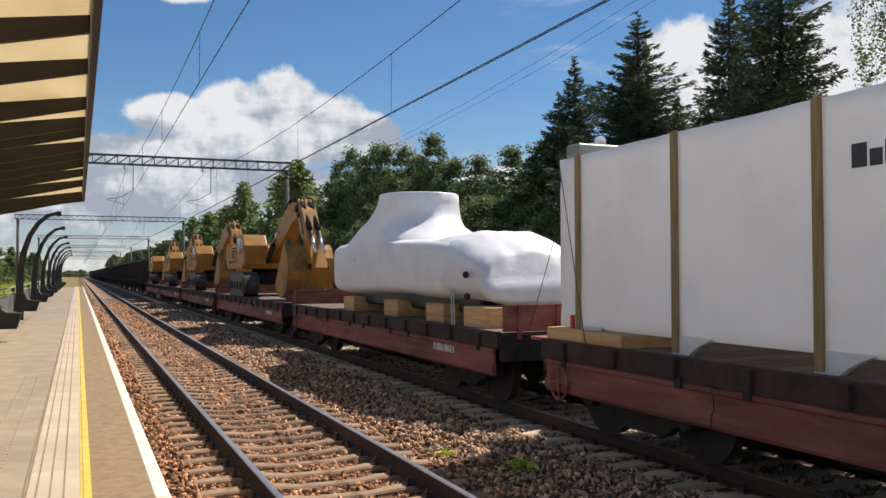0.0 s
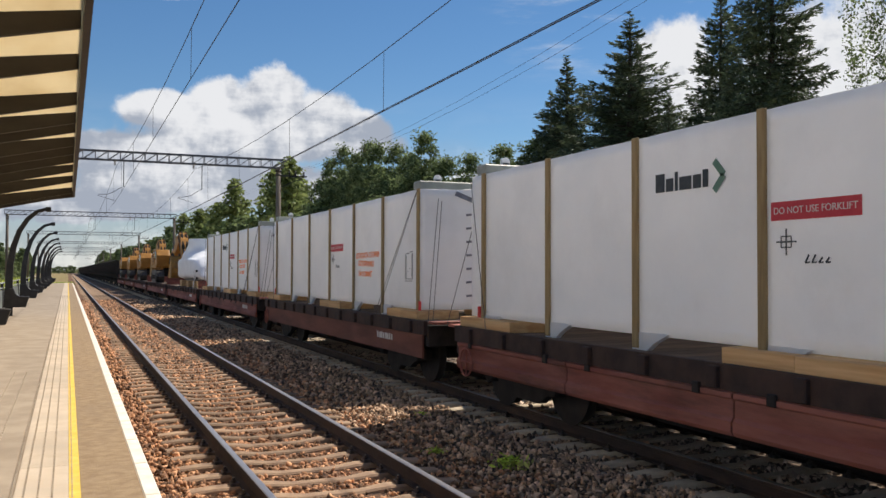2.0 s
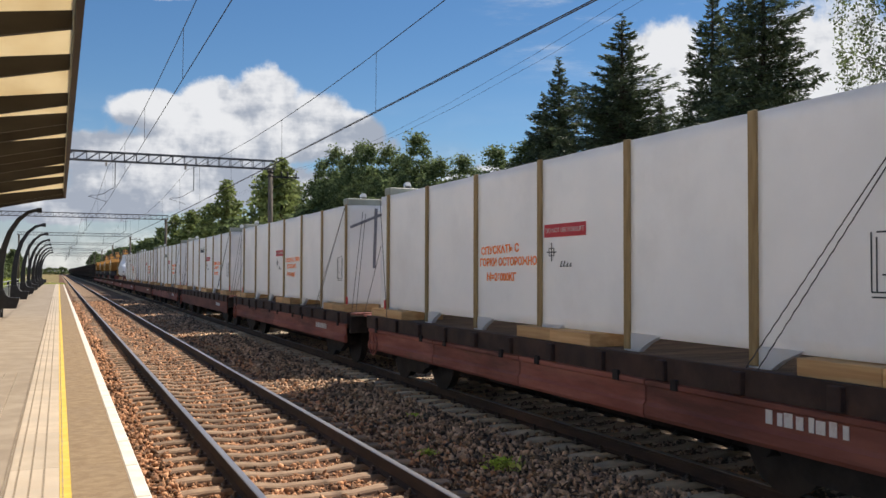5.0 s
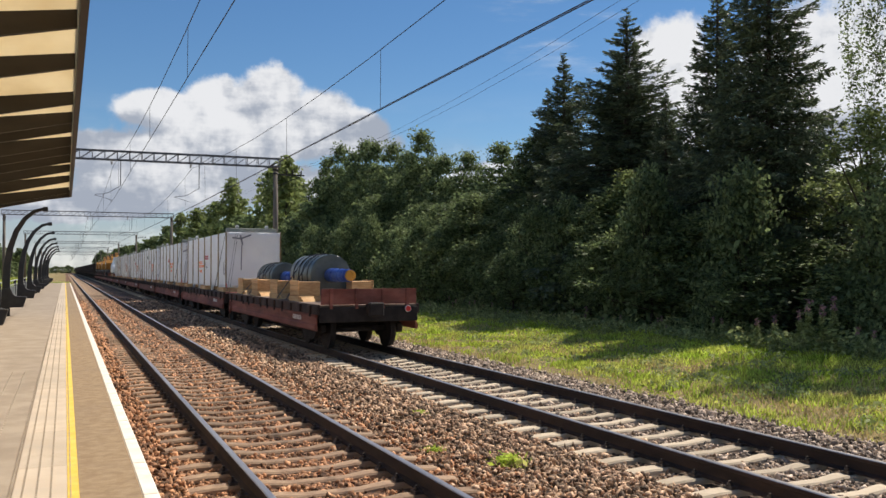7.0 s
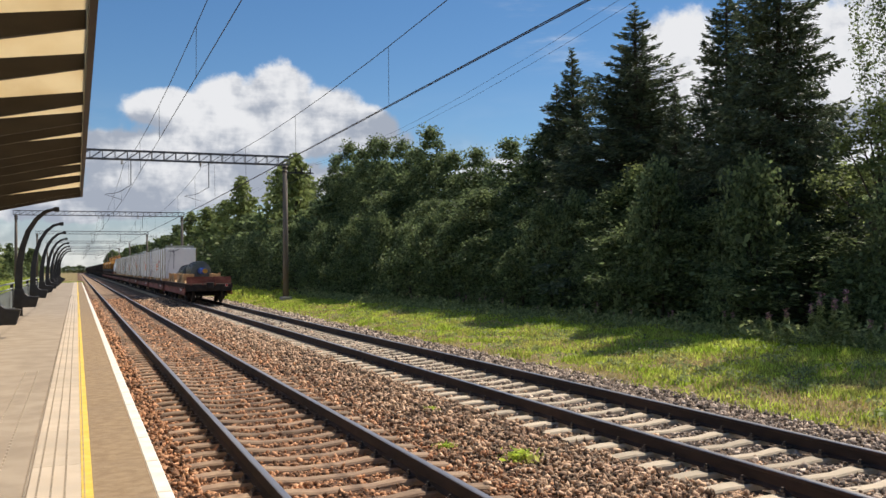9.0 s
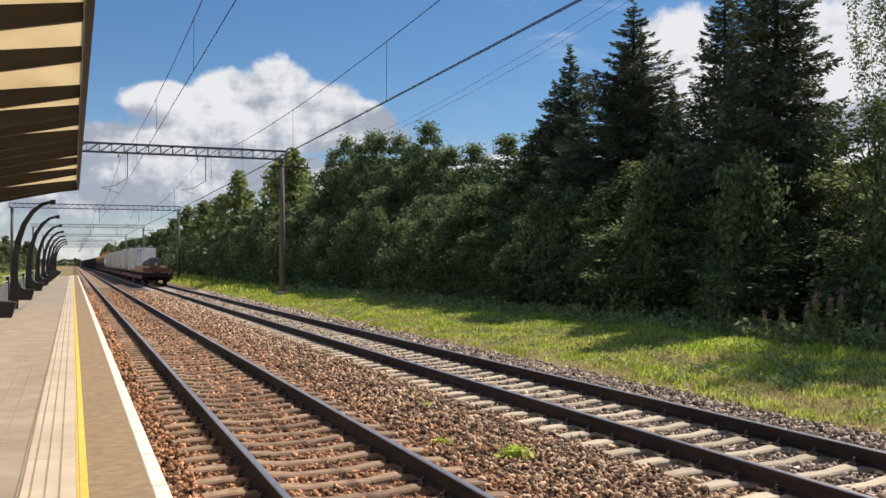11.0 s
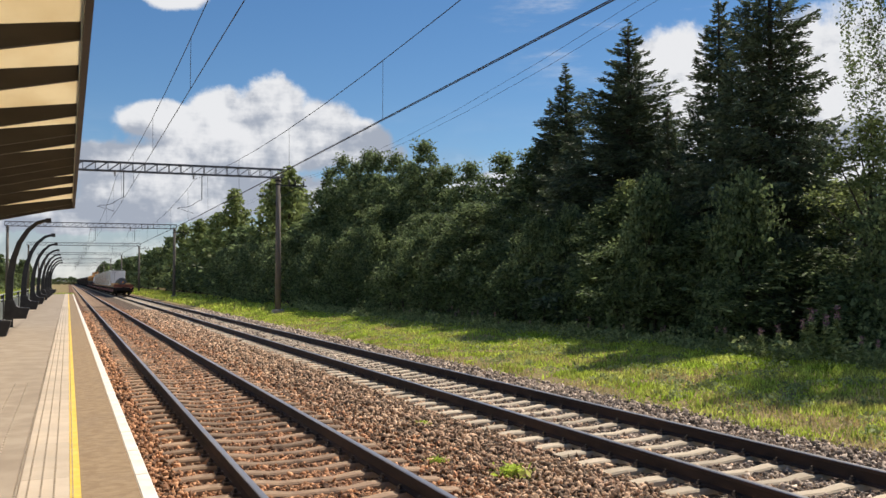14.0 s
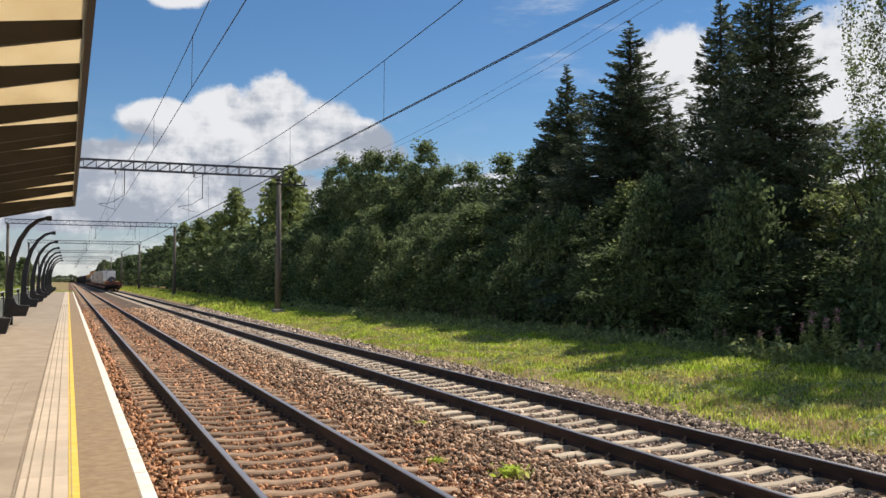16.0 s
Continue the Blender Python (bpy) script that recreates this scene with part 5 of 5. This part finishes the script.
                    bm = block(min(x * 1.065, x * 1.10), max(x * 1.065, x * 1.10), yy - .52, yy + .46, DECK + .15 + j * .145, DECK + .285 + j * .145, .006)
                    part("cradle_board", bm, M["wood"], d, "sawn timber board")
                part("wedge", made(prism, [(yy - .95, DECK), (yy - .52, DECK), (yy - .52, DECK + .16)], "x", min(x * .7, x * 1.05), max(x * .7, x * 1.05)), M["wood"], d)
        for t in (-.55, .2):
            for x in (-1, 1):
                bm = bmesh.new()
                pts = [(x * 1.22, y + t * 1.6, DECK + .02)] + [(x * (r + .02) * math.sin(a), y + t, zc + (r + .02) * math.cos(a)) for a in (1.15, .8, .4, 0)]
                for p, q in zip(pts, pts[1:]):
                    tube(bm, p, q, .014, seg=5)
                part("lashing", bm, M["chain"], d)
        out.append(d)
    t = thing("timber_beam", "sawn timber beams lying on the wagon deck", "timber", "timbers on the last wagon")
    for y in (2.3, 2.65):
        part("beam", block(-.2, 1.2, y, y + .28, DECK, DECK + .34, .01), M["wood"], t)
    out.append(t)
    return out


def tail_disc():
    d = thing("tail_disc", "round red and white tail disc on the last wagon", "signal disc")
    part("ring", made(tube, (.98, 1.27, 1.02), (.98, 1.29, 1.02), .085, seg=20), M["white_print"], d)
    part("disc", made(tube, (.98, 1.255, 1.02), (.98, 1.285, 1.02), .066, seg=20), M["red_tag"], d)
    part("bracket", block(.96, 1.0, 1.285, 1.42, 1.0, 1.04), M["wagon_dark"], d)
    return d


def shrink_machine():
    """A large machine under white shrink wrap, with a flared neck and a lower bulge."""
    w = thing("wrapped_machine", "large machine under wrinkled white shrink wrap on timber blocks", "wrapped machine")
    bm = bmesh.new()

    def loft(stations, seg, axis):
        rings = []
        for s, cx, cz, rx, rz, p in stations:
            ring = []
            for i in range(seg):
                a = 2 * math.pi * i / seg
                c, q = math.cos(a), math.sin(a)
                u = math.copysign(abs(c) ** (2 / p), c) * rx
                v = math.copysign(abs(q) ** (2 / p), q) * rz
                co = Vector((cx + u, s, cz + v)) if axis == "y" else Vector((cx + u, cz + v, s))
                k = .05 * noise.noise(co * 1.5) + .03 * noise.noise(Vector((co.x * 3, co.y * 5, co.z * 2.2))) + .012 * noise.noise(co * 9)
                fold = max(0.0, min(1.0, (4.4 - co.y) / 1.5))
                k += fold * (.11 * (abs(noise.noise(Vector((co.x * 1.3, co.y * 1.6 + co.z * 1.5, co.z * 1.9)))) - .22) + .05 * (abs(noise.noise(Vector((co.x * 3, co.y * 3.5 - co.z * 3, co.z * 4)))) - .2))
                n = Vector((u, 0, v)) if axis == "y" else Vector((u, v, 0))
                ring.append(bm.verts.new(co + n.normalized() * k + Vector((0, .55, 0))))
            rings.append(ring)
        for a, b in zip(rings, rings[1:]):
            for i in range(seg):
                bm.faces.new((a[i], a[(i + 1) % seg], b[(i + 1) % seg], b[i])).smooth = True
        bm.faces.new(rings[0][::-1])
        bm.faces.new(rings[-1])

    def body(y, lo, hi, r, p=5):
        return (y, 0, (lo + hi) / 2, r, (hi - lo) / 2, p)

    loft([body(2.2, 1.60, 2.50, 1.05), body(2.8, 1.52, 2.60, 1.10, 6), body(3.8, 1.54, 2.66, 1.13, 7), body(5.2, 1.60, 2.68, 1.14, 8), body(6.6, 1.58, 2.72, 1.14, 8),
          body(8.2, 1.54, 2.74, 1.13, 7), body(9.2, 1.52, 2.74, 1.12, 7), body(9.75, 1.56, 2.72, 1.10, 6), body(10.02, 1.68, 2.62, 1.02, 5), body(10.1, 1.85, 2.45, .9, 5)], 72, "y")
    loft([(2.30, 0, 7.1, 1.12, 2.95, 4), (2.55, 0, 7.2, 1.11, 2.75, 3.4), (2.74, 0, 7.3, 1.10, 2.45, 3), (2.88, 0, 7.35, 1.07, 2.1, 2.6), (3.03, 0, 7.30, 1.03, 1.72, 2.3), (3.20, 0, 7.12, .98, 1.36, 2.1),
          (3.38, 0, 6.92, .93, 1.10, 2), (3.55, 0, 6.80, .90, .95, 2), (3.73, 0, 6.74, .88, .90, 2), (3.75, 0, 6.74, .86, .88, 2)], 72, "z")
    loft([body(1.12, 1.55, 1.72, .80, 3), body(1.20, 1.46, 1.88, .95, 3), body(1.32, 1.45, 2.02, 1.0, 2.6), body(1.40, 1.44, 2.28, .98, 2.4), body(1.55, 1.42, 2.42, 1.02, 2.4), body(1.85, 1.42, 2.53, 1.05, 2.4), body(2.15, 1.43, 2.68, 1.09, 2.8),
          body(2.5, 1.45, 2.74, 1.10, 3), body(3.1, 1.50, 2.74, 1.12, 3.4), body(3.7, 1.56, 2.68, 1.12, 5), body(4.4, 1.6, 2.60, 1.08, 6)], 72, "y")
    part("wrap", bm, M["shrink"], w, "wrinkled white shrink wrap")
    bm = bmesh.new()
    box(bm, -.8, .8, 2.4, 9.6, 1.30, 1.70)
    soften(bm, .05, 1)
    part("machine_base", bm, M["steel_dark"], w)
    for y in (2.0, 3.7, 6.1, 9.1):
        part("timber_block", block(-1.1, 1.1, y - .42, y + .42, DECK, 1.46, .01), M["wood"], w, "sawn timber block")
    for y in (2.5, 2.6):
        part("strap", made(tube, (-1.12, y + .3, 1.75), (-1.27, y - .1, DECK + .01), .012, seg=5), M["strap"], w)
    for y, z in ((2.3, 1.98), (3.15, 1.92), (2.25, 1.62)):
        bm = bmesh.new()
        bmesh.ops.create_uvsphere(bm, u_segments=8, v_segments=6, radius=.06, matrix=pose(-1.11, y, z))
        part("lashing_eye", bm, M["steel_dark"], w)
    return w


def excavator(k):
    """A crawler excavator, its boom folded towards the tail of the train."""
    e = thing("excavator", "worn yellow crawler excavator with its boom and bucket folded down", "excavator", "excavators on the wagons")
    yc, z0 = 9.6, DECK
    for s in (-1, 1):
        bm = bmesh.new()
        out = [(-2.05, .42), (-1.85, .12), (-1.5, 0), (1.5, 0), (1.85, .12), (2.05, .42), (1.9, .75), (1.55, .88), (-1.55, .88), (-1.9, .75)]
        prism(bm, [(yc + u, z0 + .02 + v) for u, v in out], "x", s * .98 - .27, s * .98 + .27)
        cr = part("crawler", bm, M["crawler"], e, "steel crawler track")
        shoe = mesh_of(block(s * .98 - .29, s * .98 + .29, -.07, .07, -.025, .025, .004), "track_shoe", M["crawler"])
        for i in range(17):
            y = yc - 1.5 + i * 3.0 / 16
            part("track_shoe", shoe, None, cr).location = (0, y, z0 + .91)
        for dy in (-1.6, -1.0, -.35, .3, .95, 1.6):
            part("roller", made(tube, (s * 1.24, yc + dy, z0 + .42), (s * 1.28, yc + dy, z0 + .42), .30 if abs(dy) > 1.5 else .16, seg=14), M["wagon_dark"], cr)
    bm = block(-.75, .75, yc - 1.0, yc + 1.0, z0 + .45, z0 + .95, .05)
    part("undercarriage", bm, M["wagon_dark"], e)
    bm = made(tube, (0, yc, z0 + .9), (0, yc, z0 + 1.08), .62, seg=20)
    part("slew_ring", bm, M["wagon_dark"], e)
    bm = block(-1.24, 1.24, yc - 1.3, yc + 2.2, z0 + 1.06, z0 + 1.32, .04)
    part("house_frame", bm, M["digger"], e)
    bm = block(-1.24, 1.24, yc + .1, yc + 1.75, z0 + 1.3, z0 + 2.02, .10)
    part("engine_house", bm, M["digger"], e, "yellow engine house")
    for j in range(4):
        part("vent_slat", block(-1.255, -1.235, yc + .4, yc + 1.1, z0 + 1.5 + j * .12, z0 + 1.55 + j * .12), M["wagon_dark"], e)
    bm = bmesh.new()
    prism(bm, [(yc + 1.72, z0 + 1.10), (yc + 2.35, z0 + 1.16), (yc + 2.55, z0 + 1.5), (yc + 2.5, z0 + 1.9), (yc + 2.2, z0 + 2.12), (yc + 1.72, z0 + 2.12)], "x", -1.25, 1.25)
    soften(bm, .07, 2)
    part("counterweight", bm, M["digger"], e, "rounded yellow counterweight")
    part("exhaust", made(tube, (.5, yc + 1.2, z0 + 2.1), (.5, yc + 1.2, z0 + 2.5), .06, seg=10), M["wagon_dark"], e)
    bm = bmesh.new()
    prism(bm, [(yc - 1.55, z0 + 1.2), (yc - .0, z0 + 1.2), (yc + .02, z0 + 2.30), (yc - .15, z0 + 2.40), (yc - 1.1, z0 + 2.38), (yc - 1.5, z0 + 1.95)], "x", -1.22, -.30)
    soften(bm, .05, 2)
    cab = part("cab", bm, M["digger"], e)
    bm = bmesh.new()
    prism(bm, [(yc - 1.36, z0 + 1.85), (yc - .95, z0 + 1.70), (yc - .95, z0 + 2.26), (yc - 1.12, z0 + 2.26)], "x", -1.232, -1.21)
    prism(bm, [(yc - .88, z0 + 1.65), (yc - .12, z0 + 1.65), (yc - .12, z0 + 2.26), (yc - .88, z0 + 2.26)], "x", -1.232, -1.21)
    part("cab_window", bm, M["cab_glass"], cab)
    # boom: out of the house, up and over towards the tail
    def arm(name, line, widths, half, label=""):
        bm = bmesh.new()
        lo, hi = [], []
        for i, (y, z) in enumerate(line):
            a, b = Vector(line[max(i - 1, 0)]), Vector(line[min(i + 1, len(line) - 1)])
            d = (b - a).normalized()
            lo.append((y + d.y * widths[i], z - d.x * widths[i]))
            hi.append((y - d.y * widths[i], z + d.x * widths[i]))
        for i in range(len(line) - 1):
            prism(bm, [lo[i], lo[i + 1], hi[i + 1], hi[i]], "x", -half + .12, half + .12)
        bmesh.ops.remove_doubles(bm, verts=bm.verts, dist=1e-4)
        return part(name, bm, M["digger"], e, label)

    arm("boom", [(yc - 1.0, z0 + 1.5), (yc - 2.4, z0 + 2.1), (yc - 3.9, z0 + 2.72), (yc - 5.0, z0 + 3.02), (yc - 5.9, z0 + 3.05)], [.22, .34, .42, .34, .22], .26, "yellow boom")
    arm("stick", [(yc - 5.5, z0 + 3.25), (yc - 6.1, z0 + 2.75), (yc - 7.0, z0 + 1.75), (yc - 7.7, z0 + .95)], [.24, .36, .30, .18], .24, "yellow stick")
    for y0, za, y1, zb, x in ((yc - 3.4, z0 + 3.10, yc - 5.5, z0 + 3.40, .12), (yc - 5.9, z0 + 3.25, yc - 7.75, z0 + 1.55, .0), (yc - 5.9, z0 + 3.25, yc - 7.75, z0 + 1.55, .26), (yc - 1.5, z0 + 1.35, yc - 3.4, z0 + 2.4, -.30)):
        m = (y0 + (y1 - y0) * .55, za + (zb - za) * .55)
        cyl = part("cylinder", made(tube, (x, y0, za), (x, *m), .10, seg=12), M["wagon_dark"], e)
        part("rod", made(tube, (x, *m), (x, y1, zb), .05, seg=10), M["chrome"], cyl)
    for x in (-.22, .02, .30):
        bm = bmesh.new()
        pts = [(x, yc - 4.2, z0 + 3.16), (x, yc - 5.2, z0 + 3.52), (x, yc - 6.0, z0 + 3.42), (x, yc - 6.5, z0 + 2.75), (x, yc - 6.9, z0 + 2.2)]
        for p, q in zip(pts, pts[1:]):
            tube(bm, p, q, .028, seg=6)
        part("hose", bm, M["wagon_dark"], e)
    for y, z, w in ((yc - 5.75, z0 + 3.08, .22), (yc - 6.05, z0 + 2.85, .16), (yc - 7.55, z0 + 1.1, .15), (yc - 1.05, z0 + 1.5, .2)):
        part("pin", made(tube, (-.22, y, z), (.46, y, z), w * .6, seg=12), M["wagon_dark"], e)
    for x in (-1.2, 1.2):
        bm = bmesh.new()
        for p, q in (((x, yc + .2, z0 + 2.0), (x, yc + .2, z0 + 2.38)), ((x, yc + 1.6, z0 + 2.0), (x, yc + 1.6, z0 + 2.38)), ((x, yc + .2, z0 + 2.38), (x, yc + 1.6, z0 + 2.38))):
            tube(bm, p, q, .022, seg=6)
        part("handrail", bm, M["digger"], e)
    # bucket: a curved open shell
    bm = bmesh.new()
    cyb, czb = yc - 6.1, z0 + .98
    pts = [(cyb + 1.05 * math.cos(a), czb + .92 * math.sin(a)) for a in (radians(t) for t in range(110, 331, 22))]
    inner = [(cyb + .98 * math.cos(a), czb + .85 * math.sin(a)) for a in (radians(t) for t in range(110, 331, 22))]
    for i in range(len(pts) - 1):
        prism(bm, [pts[i], pts[i + 1], inner[i + 1], inner[i]], "x", -.75, .75)
    prism(bm, pts, "x", -.78, -.73)
    prism(bm, pts, "x", .73, .78)
    bmesh.ops.remove_doubles(bm, verts=bm.verts, dist=.002)
    bk = part("bucket", bm, M["bucket"], e, "worn yellow digging bucket")
    for x in (-.6, -.2, .2, .6):
        part("tooth", block(x - .06, x + .06, pts[0][0] - .05, pts[0][0] + .12, pts[0][1] - .05, pts[0][1] + .16, .01), M["crawler"], bk)
    part("link", block(-.05, .25, yc - 7.6, yc - 6.9, z0 + .95, z0 + 1.35, .04), M["digger"], bk)
    return e


def gondola():
    g = thing("gondola_wagon", "black high-sided open gondola wagon far ahead in the train", "railway wagon", "wagons of the freight train")
    a, b = .5, WAGON - .5
    bm = bmesh.new()
    for s in (-1, 1):
        box(bm, s * 1.42 - .04, s * 1.42 + .04, a, b, 1.2, 3.25)
    for y in (a, b):
        box(bm, -1.42, 1.42, y - .04, y + .04, 1.2, 3.25)
    box(bm, -1.42, 1.42, a, b, 1.15, 1.3)
    part("body", bm, M["gondola"], g)
    rib = mesh_of(block(-1.54, -1.46, -.07, .07, 1.15, 3.22, .01), "rib", M["gondola"])
    for i in range(9):
        part("rib", rib, None, g).location = (0, a + .05 + (b - a - .1) * i / 8, 0)
    part("top_rail", block(-1.55, -1.38, a, b, 3.22, 3.34, .01), M["gondola"], g)
    bm = bmesh.new()
    box(bm, -.3, .3, .1, WAGON - .1, .75, 1.15)
    for yc in (2.9, WAGON - 2.9):
        for dy in (-.925, .925):
            for s in (-1, 1):
                wheel(bm, s * .8, yc + dy)
        box(bm, -1.08, 1.08, yc - 1.1, yc + 1.1, .42, .66)
    part("running_gear", bm, M["wagon_dark"], g)
    bm = bmesh.new()
    n = 14
    rows = [[bm.verts.new((-1.36 + 2.72 * i / 4, a + .1 + (b - a - .2) * j / n, 3.0 + (.25 * math.sin(i / 4 * math.pi) + .1 * noise.noise((i, j, 2))))) for i in range(5)] for j in range(n + 1)]
    for r0, r1 in zip(rows, rows[1:]):
        for i in range(4):
            bm.faces.new((r0[i], r0[i + 1], r1[i + 1], r1[i]))
    part("load", bm, M["wagon_dark"], g)
    return g


def build_train():
    folded, plain = flatcar(0), flatcar(2, plain=True)
    tail = flatcar(0, boards=("rear",), start=1.45)
    ends = flatcar(0, boards=("rear", "front"))
    used = set()

    def put(ob, k):
        if ob.name in used:
            ob = copy_thing(ob, pose(0, 0, 0))
        used.add(ob.name)
        return ride(ob, k)

    put(tail, 0)
    for ob in roll_load():
        put(ob, 0)
    put(tail_disc(), 0)
    rnd = random.Random(11)
    crates = {s: crate(s, rnd) for s in ("marked", "laddered", "unmarked", "forward", "last")}
    for k in range(1, 7):
        put(folded if k in (1, 2, 4, 6) else plain, k)
        put(crates[{1: "last", 2: "forward", 4: "laddered", 5: "unmarked"}.get(k, "marked")], k)
    put(ends, 7)
    put(shrink_machine(), 7)
    digger = excavator(0)
    for k in range(8, 12):
        put(ends, k)
        put(digger, k)
    gon = gondola()
    for k in range(12, 40):
        put(gon, k)


build_train()


def motions():
    for ob, off in moving:
        walk(ob, [(t, pose(XT, s + off, 0)) for t, s in TRAIN])


motions()
